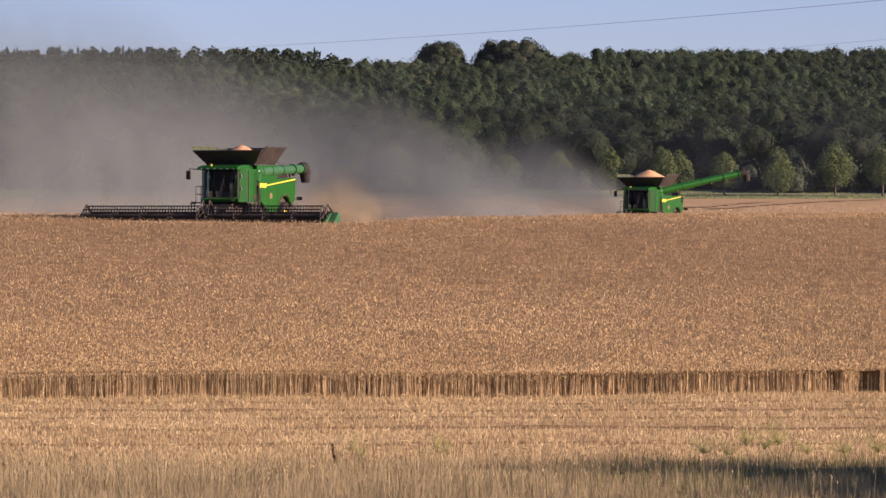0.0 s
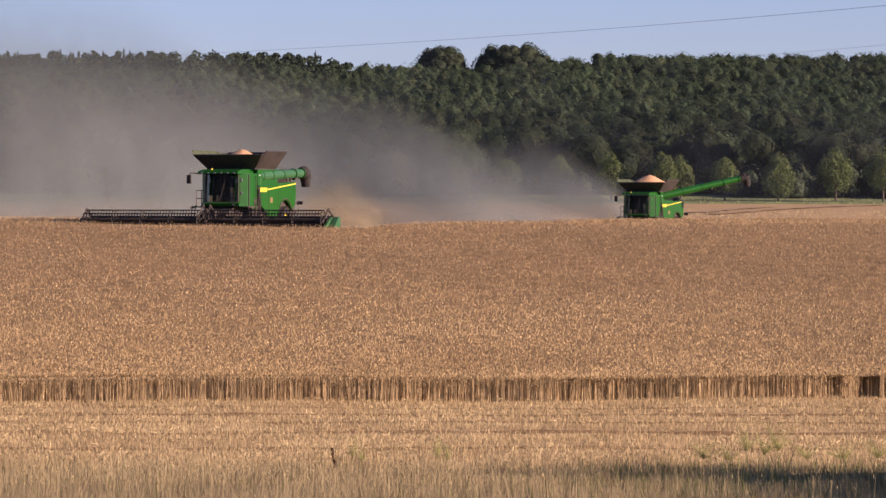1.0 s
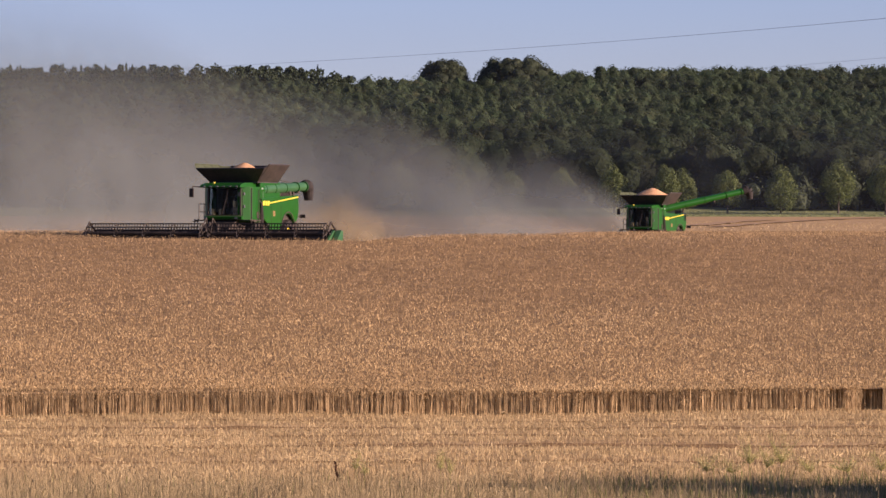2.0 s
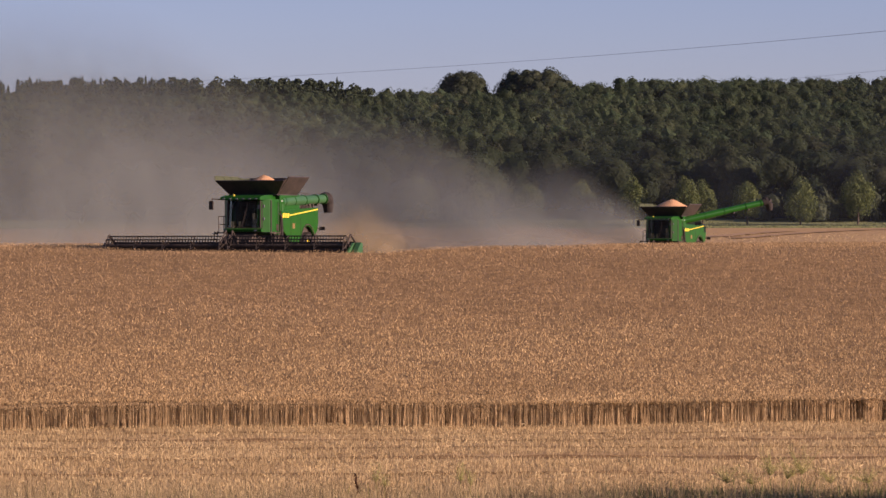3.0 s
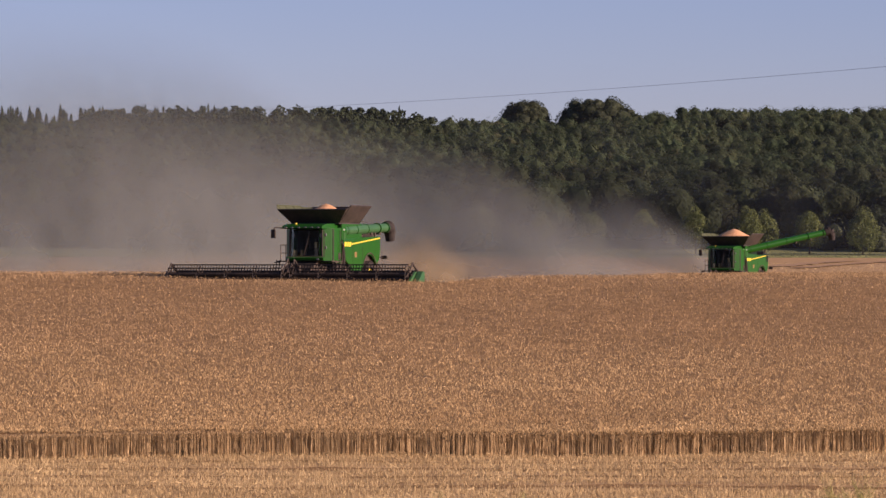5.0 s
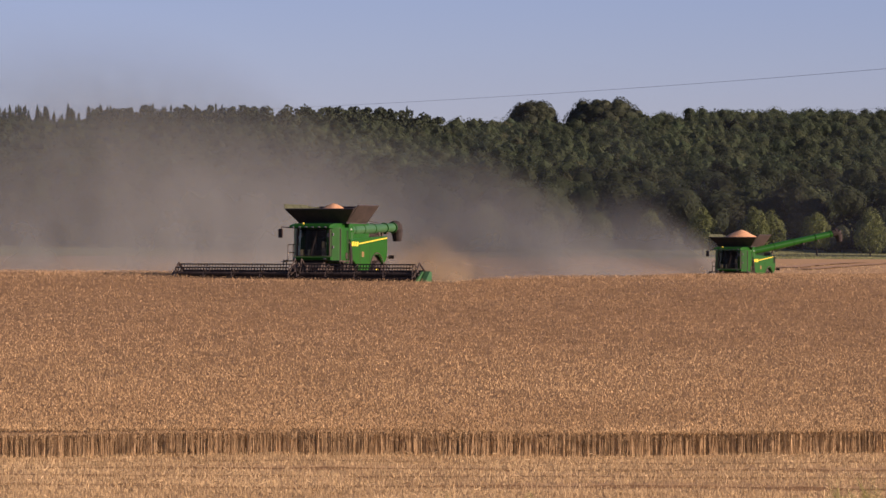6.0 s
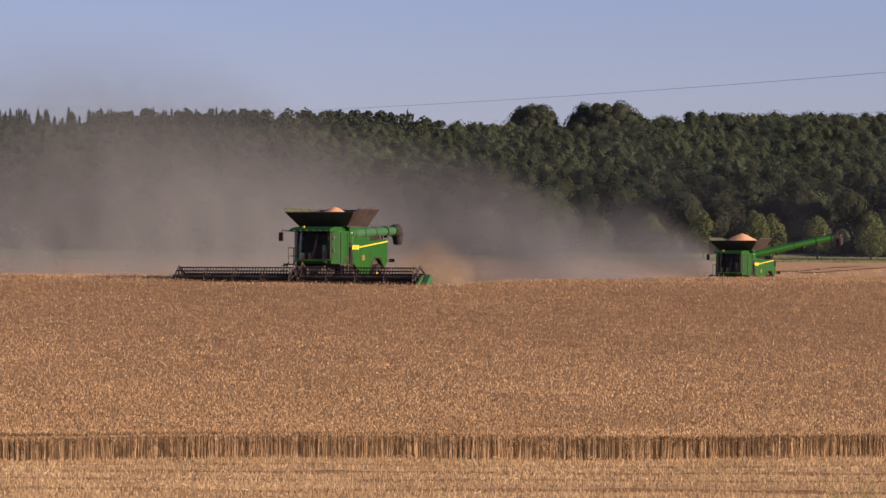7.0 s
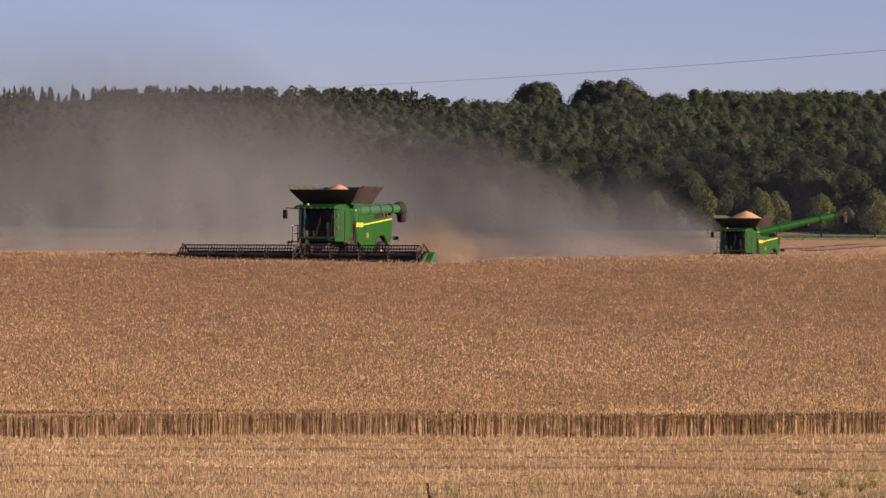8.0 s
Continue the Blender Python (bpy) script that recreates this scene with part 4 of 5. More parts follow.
# ---------------------------------------------------------------- the header
def build_header(e):
    W = 6.38
    y0 = -4.0
    bm = bmesh.new()
    box(bm, (-W, y0 + 0.55, 0.30), (W, y0 + 0.72, 0.98), 0.02)
    box(bm, (-W, y0 + 0.50, 0.94), (W, y0 + 0.76, 1.08), 0.03)
    for i in range(19):
        x = -W + 0.2 + i * (2 * W - 0.4) / 18
        box(bm, (x - 0.03, y0 + 0.42, 0.28), (x + 0.03, y0 + 0.56, 1.0))
    frame_ob = part("header_frame", bm, M_BLACK, e, "long black steel cutting header frame")
    for s in (-1, 1):
        bm = bmesh.new()
        box(bm, (s * 0.5 if s > 0 else -W, y0 - 0.75, 0.20), (W if s > 0 else -0.5, y0 + 0.52, 0.27), 0.01)
        part("draper_belt", bm, M_RUBBER, frame_ob)
    bm = bmesh.new()
    box(bm, (-W, y0 - 0.95, 0.13), (W, y0 - 0.75, 0.19))
    for i in range(90):
        x = -W + 0.077 + i * 0.1417
        sheet(bm, [(x - 0.03, y0 - 0.95, 0.15), (x + 0.03, y0 - 0.95, 0.15), (x + 0.006, y0 - 1.12, 0.16), (x - 0.006, y0 - 1.12, 0.16)], 0.015)
    part("cutter_bar", bm, M_STEEL, frame_ob, "worn steel cutter bar with pointed guards")
    # two reels with bats and tines
    yc, zc, R = y0 - 0.42, 0.86, 0.50
    for s in (-1, 1):
        xa, xb = (0.22, W - 0.12) if s > 0 else (-W + 0.12, -0.22)
        bm = bmesh.new()
        limb(bm, (xa, yc, zc), (xb, yc, zc), 0.10, 0.10, 12)
        reel = part("reel", bm, M_BLACK, e, "black pick-up reel with rows of tines")
        for k in range(6):
            t = 2 * math.pi * k / 6 + 0.35
            by, bz = yc + math.cos(t) * R, zc + math.sin(t) * R
            bm = bmesh.new()
            box(bm, (xa, by - 0.03, bz - 0.03), (xb, by + 0.03, bz + 0.03))
            n = int((xb - xa) / 0.15)
            for i in range(n + 1):
                x = xa + (xb - xa) * i / n
                sheet(bm, [(x - 0.022, by, bz), (x + 0.022, by, bz), (x + 0.014, by - 0.06, bz - 0.29), (x - 0.014, by - 0.06, bz - 0.29)], 0.02)
            part("bat", bm, M_BLACK, reel)
        for j in range(5):
            x = xa + (xb - xa) * j / 4
            bm = bmesh.new()
            for k in range(6):
                t = 2 * math.pi * k / 6 + 0.35
                t2 = t + math.pi / 3
                bar(bm, (x, yc, zc), (x, yc + math.cos(t) * R, zc + math.sin(t) * R), 0.022, 5)
                bar(bm, (x, yc + math.cos(t) * R, zc + math.sin(t) * R), (x, yc + math.cos(t2) * R, zc + math.sin(t2) * R), 0.018, 5)
            part("spider", bm, M_BLACK, reel)
    # lift arms: the ends and the hinged middle
    for x in (-W, 0.0, W):
        bm = bmesh.new()
        bar(bm, (x, y0 + 0.6, 1.05), (x, y0 - 0.1, 1.42), 0.05, 8)
        bar(bm, (x, y0 - 0.1, 1.42), (x, yc - 0.15, 0.95), 0.045, 8)
        bar(bm, (x, y0 + 0.6, 0.75), (x, yc, zc), 0.05, 8)
        if x == 0:
            for d in (-0.28, 0.28):
                bar(bm, (d, y0 + 0.6, 1.0), (d * 0.6, y0 - 0.05, 1.62), 0.035, 8)
                bar(bm, (d * 0.6, y0 - 0.05, 1.62), (d, yc - 0.2, 0.9), 0.035, 8)
            box(bm, (-0.3, y0 + 0.35, 0.95), (0.3, y0 + 0.72, 1.35), 0.04)
        part("reel_arm", bm, M_BLACK, frame_ob)
    # crop dividers
    for s in (-1, 1):
        bm = bmesh.new()
        x0 = s * W
        slab(bm, [(y0 + 0.75, 0.16), (y0 + 0.75, 0.95), (y0 + 0.1, 1.02), (y0 - 0.8, 0.55), (y0 - 1.6, 0.14)], x0, x0 + s * 0.10)
        slab(bm, [(y0 + 0.5, 0.25), (y0 + 0.5, 0.98), (y0 + 0.25, 1.04), (y0 - 0.5, 0.45), (y0 - 1.2, 0.2)], x0 + s * 0.16, x0 + s * 0.42)
        part("crop_divider", bm, M_DULLGREEN if s > 0 else M_BLACK, frame_ob, "dusty green pointed crop divider" if s > 0 else "dark pointed crop divider")
    bm = bmesh.new()
    slab(bm, [(-3.3, 0.45), (-3.3, 1.15), (-0.9, 2.0), (-0.9, 1.1)], -0.75, 0.75)
    part("feeder_house", bm, M_BLACK, e, "dark dusty sloping feeder house")


# ---------------------------------------------------------------- the combine
def combine(label, auger_out):
    e = tagged(new("combine_harvester"), label, "combine harvester", "harvesters")
    # chassis and inner body
    bm = bmesh.new()
    box(bm, (-1.2, -0.8, 0.95), (1.2, 4.6, 2.6), 0.05)
    box(bm, (-0.5, -0.35, 0.75), (0.5, 0.35, 1.25), 0.05)
    box(bm, (-1.1, 3.2, 0.65), (1.1, 3.6, 0.95), 0.04)
    part("chassis", bm, M_BLACK, e, "black inner body and axles")
    bm = bmesh.new()
    box(bm, (-1.3, -0.35, 2.55), (1.3, 2.5, 3.47), 0.06)
    part("tank_body", bm, M_GREEN, e)
    bm = bmesh.new()
    slab(bm, [(2.45, 2.55), (2.45, 3.25), (4.2, 3.12), (4.85, 2.75), (4.9, 2.0)], -1.25, 1.2)
    hood = part("engine_hood", bm, M_GREEN, e)
    for s in (-1, 1):
        for i in range(9):
            bm = bmesh.new()
            x = s * 1.24
            box(bm, (x - 0.02, 2.7 + i * 0.16, 2.62), (x + 0.02, 2.78 + i * 0.16, 3.02))
            part("grille_slat", bm, M_BLACK, hood)
    # side panels with the rear wheel arch, stripe and decals
    arch = [(3.35 + 0.98 * math.cos(t), 0.95 + 0.98 * math.sin(t)) for t in np.linspace(math.pi - 0.45, 0.45, 9)]
    outline = [(-0.38, 1.72), (0.30, 1.46), (0.85, 1.02), (2.1, 0.95)] + [(float(a), float(b)) for a, b in arch] + [(4.75, 1.6), (4.95, 2.1), (4.9, 2.84), (2.0, 2.74), (-0.38, 2.62)]
    for s in (-1, 1):
        bm = bmesh.new()
        x0 = 1.30
        slab(bm, outline, s * x0, s * (x0 + 0.09))
        es = [ed for ed in bm.edges if all(abs(abs(v.co.x) - x0 - 0.09) < 1e-4 for v in ed.verts)]
        bmesh.ops.bevel(bm, geom=es, offset=0.035, segments=2, profile=0.5, affect="EDGES")
        panel = part("side_panel", bm, M_GREEN, e, "glossy green curved side panel")
        bm = bmesh.new()
        x1 = s * (x0 + 0.092)
        for (ya, za, yb, zb, w) in ((0.72, 2.38, 4.86, 2.72, 0.06),):
            slab(bm, [(ya, za), (ya, za + w), (yb, zb + w), (yb, zb)], x1, x1 + s * 0.006)
        part("stripe", bm, M_YELLOW, panel, "yellow stripe")
        for i, (ya, w) in enumerate(((-0.30, 0.30), (0.06, 0.24), (0.36, 0.28))):
            bm = bmesh.new()
            slab(bm, [(ya, 2.28), (ya + 0.05, 2.50), (ya + w + 0.05, 2.52), (ya + w, 2.30)], x1, x1 + s * 0.006)
            part("decal_bar", bm, M_YELLOW, panel, "plain yellow bar of a model marking")
        for ya in (0.9, 2.3):
            bm = bmesh.new()
            box(bm, (min(x1, x1 + s * 0.004), ya, 1.3), (max(x1, x1 + s * 0.004), ya + 0.025, 2.3))
            part("panel_seam", bm, M_BLACK, panel)
        bm = bmesh.new()
        for ya in (1.15,):
            box(bm, (min(x1, x1 + s * 0.005), ya, 1.75), (max(x1, x1 + s * 0.005), ya + 0.34, 2.02))
        part("warning_decal", bm, M_AMBER, panel, "faded orange warning decal")
        bm = bmesh.new()
        pts = [(3.35 + 1.02 * math.cos(t), 0.95 + 1.02 * math.sin(t)) for t in np.linspace(math.pi - 0.45, 0.45, 12)]
        for a, b in zip(pts, pts[1:]):
            bar(bm, (s * (x0 + 0.10), float(a[0]), float(a[1])), (s * (x0 + 0.10), float(b[0]), float(b[1])), 0.035, 6)
        part("fender_lip", bm, M_BLACK, panel)
        # front corner panel beside the cab
        bm = bmesh.new()
        plan = [(0.66, -1.98), (0.86, -2.06), (1.28, -1.62), (1.37, -1.30), (1.37, -0.62), (0.66, -0.62)] if s > 0 else [(0.84, -1.50), (1.04, -1.52), (1.37, -1.20), (1.37, -0.62), (0.84, -0.62)]
        lo = [bm.verts.new((s * px, py, 1.45)) for px, py in plan]
        hi = [bm.verts.new((s * px, py, 3.20)) for px, py in plan]
        bm.faces.new(lo)
        bm.faces.new(hi)
        k = len(plan)
        for i in range(k):
            bm.faces.new((lo[i], lo[(i + 1) % k], hi[(i + 1) % k], hi[i]))
        bmesh.ops.recalc_face_normals(bm, faces=bm.faces[:])
        bmesh.ops.bevel(bm, geom=[ed for ed in bm.edges if abs(ed.verts[0].co.z - ed.verts[1].co.z) > 1], offset=0.07, segments=4, profile=0.5, affect="EDGES")
        corner = part("corner_panel", bm, M_GREEN, e, "upright angled green panel beside the cab")
        for xx, yy in ((0.98, -2.02), (1.43, -0.96)) if s > 0 else ((1.06, -1.57), (1.43, -0.96)):
            bm = bmesh.new()
            bar(bm, (s * xx, yy, 1.60), (s * xx, yy, 3.02), 0.018)
            bar(bm, (s * xx, yy, 3.02), (s * (xx - 0.05), yy + 0.06, 3.05), 0.018)
            bar(bm, (s * xx, yy, 1.60), (s * (xx - 0.05), yy + 0.06, 1.57), 0.018)
            part("grab_rail", bm, M_BLACK, corner)
        bm = bmesh.new()
        front = -2.06 if s > 0 else -1.55
        box(bm, (s * 0.80 - 0.05, front, 2.72), (s * 0.80 + 0.05, front + 0.08, 2.92), 0.012)
        part("side_lamp", bm, M_LAMP, corner, "small clear side lamp")
        bm = bmesh.new()
        for z in (1.25, 1.55, 1.85, 2.15, 2.45):
            box(bm, (min(s * 1.18, s * 1.34), -0.74, z), (max(s * 1.18, s * 1.34), -0.44, z + 0.05), 0.01)
        bar(bm, (s * 1.33, -0.74, 1.2), (s * 1.33, -0.74, 2.6), 0.02)
        bar(bm, (s * 1.33, -0.44, 1.2), (s * 1.33, -0.44, 2.6), 0.02)
        part("service_ladder", bm, M_BLACK, e, "narrow black service ladder")
        # black plate and hoses added to paint the dark gap behind the corner panel
        bm = bmesh.new()
        box(bm, (min(s * 1.375, s * 1.41), -0.60, 1.0), (max(s * 1.375, s * 1.41), -0.36, 2.45), 0.01)
        cover = part("dark_gap_plate", bm, M_BLACK, e, "black plate painting in the dark gap behind the cab")
        for yy, r in ((-0.56, 0.03), (-0.47, 0.04), (-0.40, 0.025)):
            bm = bmesh.new()
            bar(bm, (s * 1.43, yy, 1.05), (s * 1.45, yy + 0.05, 1.7), r)
            bar(bm, (s * 1.45, yy + 0.05, 1.7), (s * 1.42, yy - 0.03, 2.4), r)
            part("hose", bm, M_RUBBER, cover)
        if s > 0:
            bm = bmesh.new()
            bar(bm, (0.88, -2.05, 1.5), (0.88, -2.05, 3.15), 0.04)
            part("door_frame", bm, M_BLACK, corner, "black door edge")
            bm = bmesh.new()
            bar(bm, (1.29, -1.60, 1.5), (1.29, -1.60, 3.15), 0.034)
            part("door_frame", bm, M_BLACK, corner, "black door edge")
            bm = bmesh.new()
            slab(bm, [(-1.10, 1.62), (-1.10, 1.95), (-0.75, 1.95), (-0.75, 1.62)], 1.372, 1.382)
            part("vent_grille", bm, M_BLACK, corner, "dark vent grille")
            for z in (2.15, 2.78):
                bm = bmesh.new()
                box(bm, (1.00, -1.98, z), (1.06, -1.90, z + 0.14), 0.012)
                part("door_latch", bm, M_LAMP, corner, "small bright latch")
        # platform, rails and ladder
        bm = bmesh.new()
        box(bm, (min(s * 0.9, s * 1.5), -2.3, 1.50), (max(s * 0.9, s * 1.5), -0.8, 1.56), 0.01)
        plat = part("platform", bm, M_BLACK, e, "black walkway beside the cab")
        bm = bmesh.new()
        for ya in (-2.2, -1.5, -0.85):
            bar(bm, (s * 1.28, ya, 1.55), (s * 1.28, ya, 2.35), 0.022)
        for z in (1.95, 2.35):
            bar(bm, (s * 1.28, -2.2, z), (s * 1.28, -0.85, z), 0.022)
        if s < 0:
            part("rail", bm, M_BLACK, plat)
        else:
            bm.free()
        bm = bmesh.new()
        for dx in (0.0, 0.42):
            bar(bm, (s * 1.58, -2.2 + dx, 0.62), (s * 1.5, -2.2 + dx, 1.6), 0.025)
        for i in range(4):
            box(bm, (min(s * 1.46, s * 1.64), -2.2, 0.65 + i * 0.27), (max(s * 1.46, s * 1.64), -1.78, 0.69 + i * 0.27))
        part("ladder", bm, M_BLACK, plat)
    # wheels
    for s in (-1, 1):
        wheel(e, s * 0.96, 0.0, 1.03, 0.62, s)
        wheel(e, s * 1.22, 3.35, 0.78, 0.52, s)
    # cab
    bm = bmesh.new()
    box(bm, (-0.90, -2.35, 1.52), (0.90, -0.80, 1.78), 0.05)
    box(bm, (-0.88, -0.90, 1.7), (0.88, -0.80, 3.15), 0.03)
    cab = part("cab", bm, M_BLACK, e, "dark glazed operator cab")
    bm = bmesh.new()
    prof = [(-0.84, -2.02), (-0.55, -2.32), (0.0, -2.42), (0.55, -2.32), (0.84, -2.02)]
    for a, b in zip(prof, prof[1:]):
        sheet(bm, [(a[0], a[1], 1.80), (b[0], b[1], 1.80), (b[0] * 0.98, b[1] + 0.10, 3.12), (a[0] * 0.98, a[1] + 0.10, 3.12)], 0.015)
    part("windshield", bm, M_GLASS, cab, "curved tinted windscreen").visible_shadow = False
    for s in (-1, 1):
        bm = bmesh.new()
        sheet(bm, [(s * 0.87, -1.98, 1.80), (s * 0.87, -0.95, 1.80), (s * 0.85, -0.95, 3.12), (s * 0.85, -1.90, 3.12)], 0.012)
        part("side_window", bm, M_GLASS, cab, "tinted side window").visible_shadow = False
        for (ya, yb, r) in ((-2.02, -1.92, 0.05), (-0.95, -0.95, 0.055)):
            bm = bmesh.new()
            bar(bm, (s * 0.87, ya, 1.75), (s * 0.85, yb, 3.16), r, 8)
            part("pillar", bm, M_BLACK, cab)
    bm = bmesh.new()
    box(bm, (-0.42, -1.45, 1.75), (0.30, -0.95, 2.15), 0.08)
    box(bm, (-0.40, -1.10, 2.1), (0.28, -0.95, 2.75), 0.07)
    part("seat", bm, M_SEAT, cab, "dark upholstered seat")
    bm = bmesh.new()
    box(bm, (0.34, -1.75, 1.75), (0.56, -1.0, 2.2), 0.04)
    part("console", bm, M_STEEL, cab, "grey control console")
    bm = bmesh.new()
    bar(bm, (0.05, -2.46, 1.84), (0.30, -2.42, 2.75), 0.018)
    part("wiper", bm, M_BLACK, cab)
    bm = bmesh.new()
    bar(bm, (0, -2.0, 1.75), (0, -1.75, 2.35), 0.05, 8)
    for i in range(14):
        t, t2 = 2 * math.pi * i / 14, 2 * math.pi * (i + 1) / 14
        bar(bm, (0.2 * math.cos(t), -1.75 + 0.08 * math.sin(t), 2.38 + 0.17 * math.sin(t)), (0.2 * math.cos(t2), -1.75 + 0.08 * math.sin(t2), 2.38 + 0.17 * math.sin(t2)), 0.015, 5)
    part("steering_wheel", bm, M_SEAT, cab)
    bm = bmesh.new()
    slab(bm, [(-2.62, 3.16), (-2.55, 3.30), (-1.9, 3.40), (-0.4, 3.42), (-0.4, 3.14)], -1.06, 1.06)
    bmesh.ops.bevel(bm, geom=[ed for ed in bm.edges if abs(ed.verts[0].co.x - ed.verts[1].co.x) > 1], offset=0.04, segments=2, affect="EDGES")
    roof = part("cab_roof", bm, M_GREEN, e, "green cab roof")
    for i in range(6):
        x = -0.86 + i * 0.344
        bm = bmesh.new()
        box(bm, (x - 0.06, -2.635, 3.18), (x + 0.06, -2.58, 3.24), 0.01)
        part("work_light", bm, M_LAMP, roof, "small clear work light")
    bm = bmesh.new()
    limb(bm, (-0.55, -2.0, 3.38), (-0.55, -2.0, 3.44), 0.07, 0.055, 10)
    part("beacon", bm, M_YELLOW, roof, "low yellow positioning dome")
    for x, y, z, w in ((-0.62, -1.95, 1.80, 0.09), (-0.30, -1.80, 1.80, 0.06), (0.42, -1.70, 2.20, 0.07)):
        bm = bmesh.new()
        box(bm, (x - w, y - w, z), (x + w, y + w, z + 0.30), 0.02)
        part("stowage_box", bm, M_STOW, cab, "small pale box kept in the cab")
    # upright bars added to imitate light streaks in the cab glass
    for x in (-0.15, 0.45):
        bm = bmesh.new()
        bar(bm, (x, -1.35, 1.78), (x + 0.05, -1.30, 3.05), 0.03)
        part("streak_bar", bm, M_STEEL, cab, "steel bar imitating a light streak in the cab glass")
    bm = bmesh.new()
    box(bm, (0.62, -1.9, 2.1), (0.86, -1.85, 2.45), 0.02)
    part("monitor", bm, M_STEEL, cab)
    bm = bmesh.new()
    slab(bm, [(-2.50, 1.58), (-2.52, 1.70), (-2.30, 1.76), (-2.28, 1.56)], -0.90, 1.10)
    part("front_sill", bm, M_GREEN, e, "green sill below the windscreen")
    # lights low on the cab front
    for x in (-0.8, 0.8):
        bm = bmesh.new()
        box(bm, (x - 0.07, -2.54, 1.60), (x + 0.07, -2.50, 1.68), 0.01)
        part("headlight", bm, M_LAMP, cab, "small clear headlight")
    # mirrors
    for s in (-1,):
        bm = bmesh.new()
        bar(bm, (s * 0.95, -2.3, 3.17), (s * 1.45, -2.65, 3.22), 0.03)
        bar(bm, (s * 1.45, -2.65, 3.22), (s * 1.50, -2.65, 2.75), 0.022)
        box(bm, (s * 1.5 - 0.12, -2.70, 2.68), (s * 1.5 + 0.12, -2.60, 3.12), 0.03)
        part("mirror", bm, M_BLACK, e, "black mirror on a long arm")
    # grain tank extensions: four flaps and folded corners
    zb, zt = 3.45, 4.30
    bm = bmesh.new()
    box(bm, (-1.3, -0.76, 3.40), (1.3, 2.2, 3.47), 0.02)
    tank = part("grain_tank", bm, M_TANK, e, "dark grain tank with opened flaps")
    flaps = {
        "front_flap": [(-1.25, -0.72, zb), (1.25, -0.72, zb), (1.86, -1.35, zt - 0.17), (-1.78, -1.35, zt - 0.17)],
        "rear_flap": [(1.25, 2.15, zb), (-1.25, 2.15, zb), (-1.45, 2.6, zt), (1.45, 2.6, zt)],
        "side_flap": [(1.25, -0.72, zb), (1.25, 2.15, zb), (1.92, 2.15, zt + 0.04), (1.96, -0.9, zt + 0.02)],
        "side_flap.": [(-1.25, 2.15, zb), (-1.25, -0.72, zb), (-2.0, -0.9, zt + 0.06), (-2.0, 2.3, zt + 0.06)],
    }
    for nm, c in flaps.items():
        bm = bmesh.new()
        sheet(bm, c, 0.03)
        lo, hi = [Vector(p) for p in c[:2]], [Vector(c[3]), Vector(c[2])]
        for t in (0.0, 0.33, 0.67, 1.0):
            bar(bm, lo[0].lerp(lo[1], t), hi[0].lerp(hi[1], t), 0.028, 5)
        bar(bm, hi[0], hi[1], 0.03, 5)
        part(nm.strip("."), bm, M_CANVAS if nm.endswith(".") else M_TANK, tank)
    for a, b, c2 in (((1.25, -0.72), (1.86, -1.35, zt - 0.17), (1.96, -0.9, zt + 0.02)), ((-1.25, -0.72), (-1.78, -1.35, zt - 0.17), (-2.0, -0.9, zt + 0.06)),
                     ((1.25, 2.15), (1.45, 2.6, zt), (1.92, 2.15, zt + 0.04)), ((-1.25, 2.15), (-1.45, 2.6, zt), (-2.0, 2.3, zt + 0.06))):
        bm = bmesh.new()
        v = [Vector((*a, zb)), Vector(b), (Vector(b) + Vector(c2)) / 2 - Vector((0, 0, 0.05)), Vector(c2)]
        sheet(bm, v, 0.015)
        part("corner_gusset", bm, M_CANVAS if a[0] < 0 else M_TANK, tank, "folded corner sheet")
    # unloading auger
    bm = bmesh.new()
    ax, ay, az = 1.12, 0.0, 3.08
    limb(bm, (ax, ay, 2.55), (ax, ay, az), 0.27, 0.27, 18)
    bmesh.ops.create_uvsphere(bm, u_segments=18, v_segments=10, radius=0.285, matrix=Matrix.Translation((ax, ay, az)))
    auger = part("unloading_auger", bm, M_GREEN, e, "long green unloading auger tube")
    tip = (ax + 4.9, ay + 4.6, az + 1.4) if auger_out else (ax + 0.05, ay + 6.4, az + 0.22)
    A, B = Vector((ax, ay, az)), Vector(tip)
    bm = bmesh.new()
    limb(bm, A, A.lerp(B, 0.52), 0.27, 0.26, 18)
    limb(bm, A.lerp(B, 0.5), B, 0.24, 0.23, 18)
    # paler green on the folded tube paints in the sky's sheen
    tube = part("tube", bm, M_GREEN if auger_out else M_DULLGREEN, auger)
    for t in (0.06, 0.27, 0.51, 0.78, 0.97):
        bm = bmesh.new()
        p = A.lerp(B, t)
        d = (B - A).normalized() * 0.035
        limb(bm, p - d, p + d, 0.285, 0.285, 18)
        part("clamp_ring", bm, M_GREEN, auger)
    for t in (0.62, 0.8):
        bm = bmesh.new()
        p = A.lerp(B, t) - Vector((0, 0.0, 0.2))
        box(bm, (p.x - 0.16, p.y - 0.14, p.z - 0.12), (p.x + 0.16, p.y + 0.14, p.z + 0.02), 0.02)
        part("tube_bracket", bm, M_BLACK, auger)
    bm = bmesh.new()
    box(bm, (ax - 0.16, ay - 0.31, 2.62), (ax + 0.16, ay - 0.275, 3.12), 0.01)
    part("marker_plate", bm, M_YELLOW, auger, "yellow marker plate")
    bm = bmesh.new()
    d = (B - A).normalized()
    up = Vector((0, 0, 1))
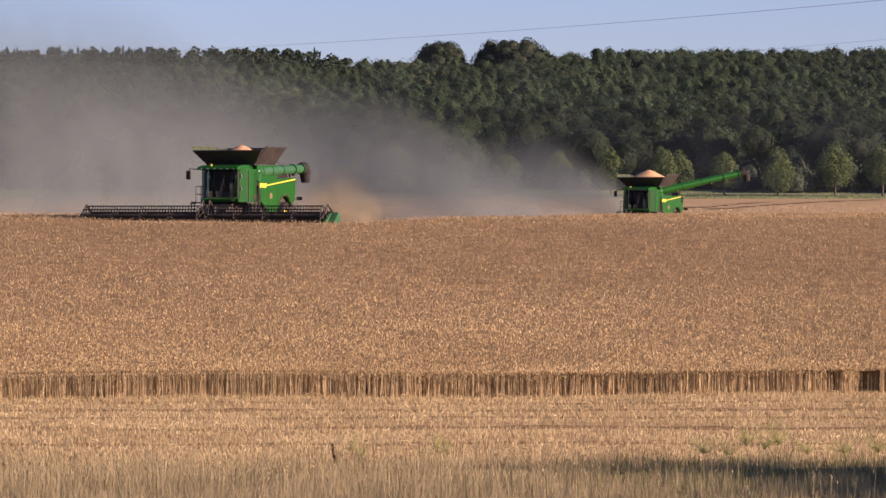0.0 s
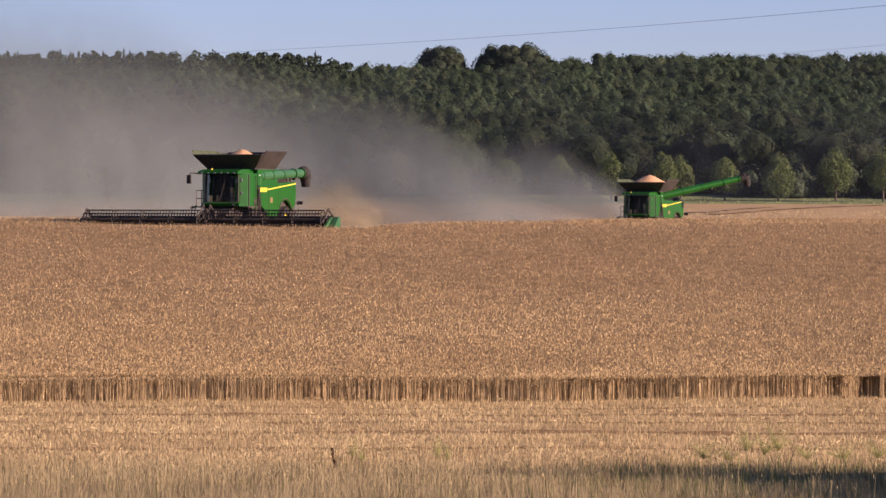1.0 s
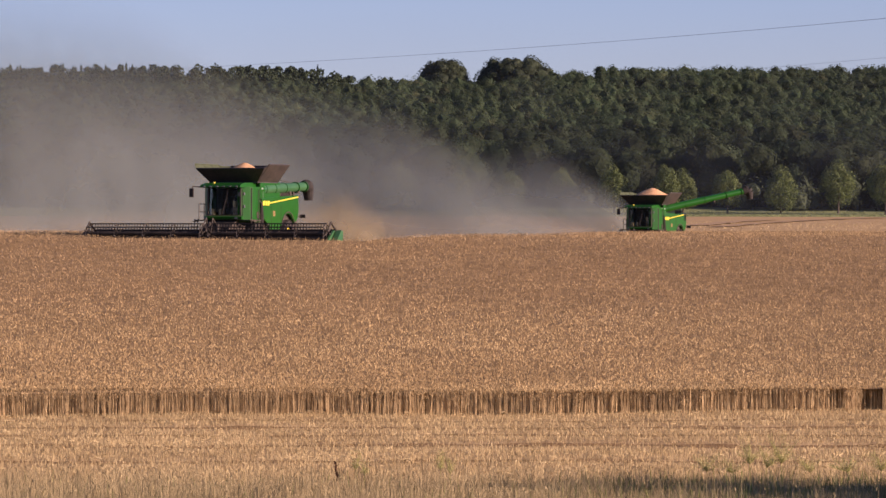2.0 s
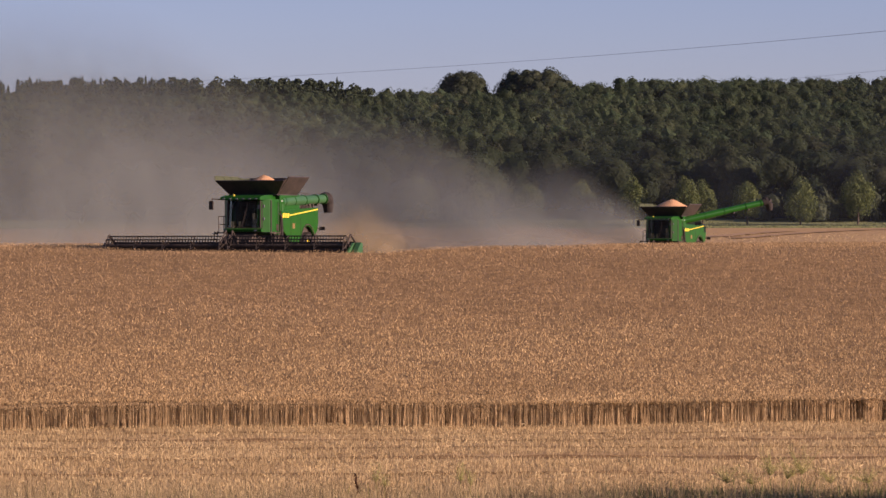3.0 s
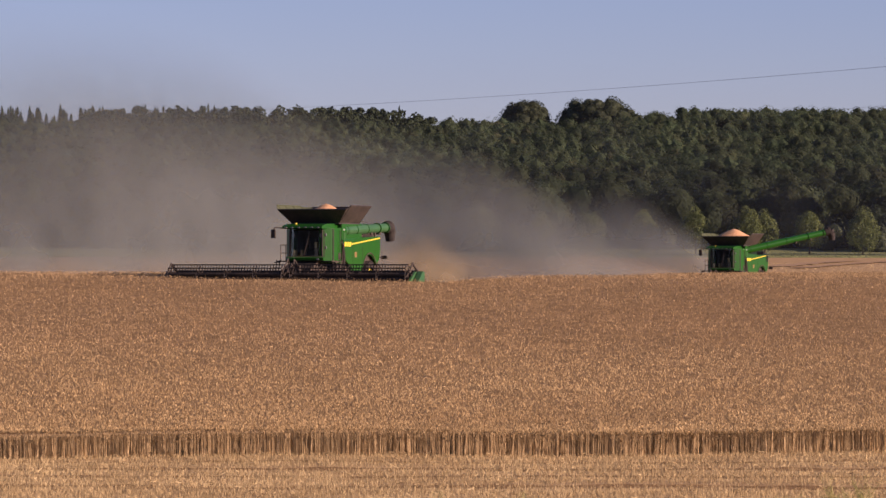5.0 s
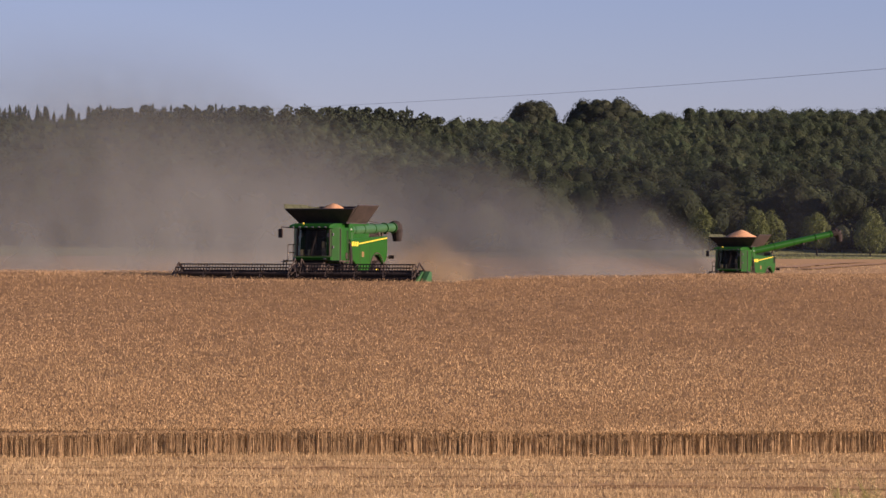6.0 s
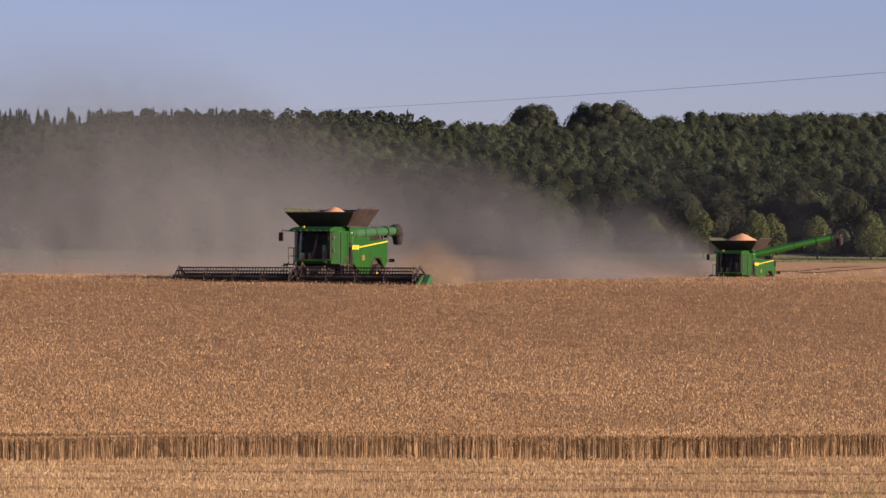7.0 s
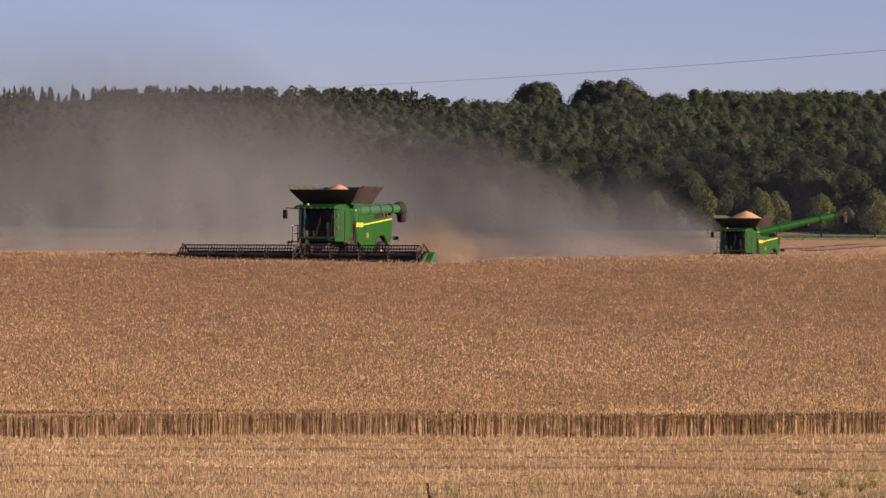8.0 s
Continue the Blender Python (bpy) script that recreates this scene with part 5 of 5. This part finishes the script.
    bend = [(B - d * 0.06, 0.26), (B + d * 0.16 + up * 0.05, 0.31), (B + d * 0.36 + up * 0.02, 0.33), (B + d * 0.50 - up * 0.16, 0.31), (B + d * 0.56 - up * 0.42, 0.27), (B + d * 0.58 - up * 0.72, 0.22)]
    for (p0, r0), (p1, r1) in zip(bend, bend[1:]):
        limb(bm, p0, p1, r0, r1, 14)
    part("spout", bm, M_RUBBER, auger, "black rubber unloading spout")
    if not auger_out:
        bm = bmesh.new()
        box(bm, (0.95, 2.4, 2.78), (1.3, 2.55, 2.92), 0.02)
        box(bm, (0.95, 4.4, 2.75), (1.3, 4.55, 3.02), 0.02)
        for i in range(7):
            limb(bm, (1.2, 0.7 + i * 0.55, 2.83), (1.2, 1.1 + i * 0.55, 2.86), 0.05, 0.05, 6)
        part("auger_rest", bm, M_BLACK, e)
    # rear: chopper, tail lamp arms, exhaust
    bm = bmesh.new()
    slab(bm, [(4.6, 1.2), (4.6, 2.2), (5.15, 1.9), (5.5, 1.25), (5.2, 1.0)], -1.1, 1.1)
    part("straw_chopper", bm, M_BLACK, e, "black straw chopper housing")
    for s in (-1, 1):
        bm = bmesh.new()
        bar(bm, (s * 1.15, 4.9, 1.75), (s * 1.5, 5.2, 1.78), 0.025)
        box(bm, (s * 1.5 - 0.16, 5.16, 1.68), (s * 1.5 + 0.16, 5.24, 1.86), 0.02)
        part("tail_light", bm, M_BLACK, e)
    bm = bmesh.new()
    limb(bm, (-0.6, 3.2, 3.1), (-0.6, 3.2, 3.75), 0.09, 0.09, 12)
    part("exhaust_pipe", bm, M_BLACK, e)
    for x in (-1.1, 1.1):
        bm = bmesh.new()
        bar(bm, (x, 2.6, 3.2), (x, 2.6, 3.62), 0.018)
        bar(bm, (x, 2.6, 3.62), (x, 4.3, 3.5), 0.018)
        bar(bm, (x, 4.3, 3.1), (x, 4.3, 3.5), 0.018)
        part("deck_rail", bm, M_BLACK, e)
    build_header(e)
    return e


def grain_heap(e, peak, rim, rx, ry, label):
    """The heaped grain that lies in an opened tank."""
    bm = bmesh.new()
    seg, rings = 28, 10
    rows = []
    for j in range(rings + 1):
        t = j / rings
        row = []
        for i in range(seg):
            a = 2 * math.pi * i / seg
            n = noise.noise((math.cos(a) * 2 * t, math.sin(a) * 2 * t, 3.1)) * 0.06
            row.append(bm.verts.new((math.cos(a) * t * rx, 0.70 + math.sin(a) * t * ry, peak - (peak - rim) * t ** 1.25 + n)))
        rows.append(row)
    for a, b in zip(rows, rows[1:]):
        for i in range(seg):
            bm.faces.new((a[i], a[(i + 1) % seg], b[(i + 1) % seg], b[i]))
    bmesh.ops.remove_doubles(bm, verts=bm.verts[:], dist=0.001)
    base = [bm.verts.new((math.cos(2 * math.pi * i / seg) * 1.15, 0.72 + math.sin(2 * math.pi * i / seg) * 1.3, 3.475)) for i in range(seg)]
    for i in range(seg):
        bm.faces.new((rows[-1][i], rows[-1][(i + 1) % seg], base[(i + 1) % seg], base[i]))
    bm.faces.new(base)
    bmesh.ops.recalc_face_normals(bm, faces=bm.faces[:])
    me = bpy.data.meshes.new("grain_heap")
    bm.to_mesh(me)
    bm.free()
    me.materials.append(M_GRAIN)
    for p in me.polygons:
        p.use_smooth = True
    ob = new("grain_heap", me)
    ob.matrix_basis = e.matrix_basis
    tagged(ob, label, "grain", "grain heaps")


near = combine("green combine harvester with folded auger and wide black cutting header", False)
near.matrix_basis = pose(-10.4, 215.6, float(ground_z(-10.4, 215.6)), 0, 0, -18.2)
grain_heap(near, 4.45, 3.72, 1.35, 1.4, "orange brown wheat grain heaped in the harvester tank")
far = combine("distant green combine harvester with its unloading auger swung out", True)
far.matrix_basis = pose(15.3, 324, float(ground_z(15.3, 324)), 0, 0, -21)
grain_heap(far, 4.72, 3.98, 1.6, 1.6, "tall heap of orange brown grain overfilling the tank")
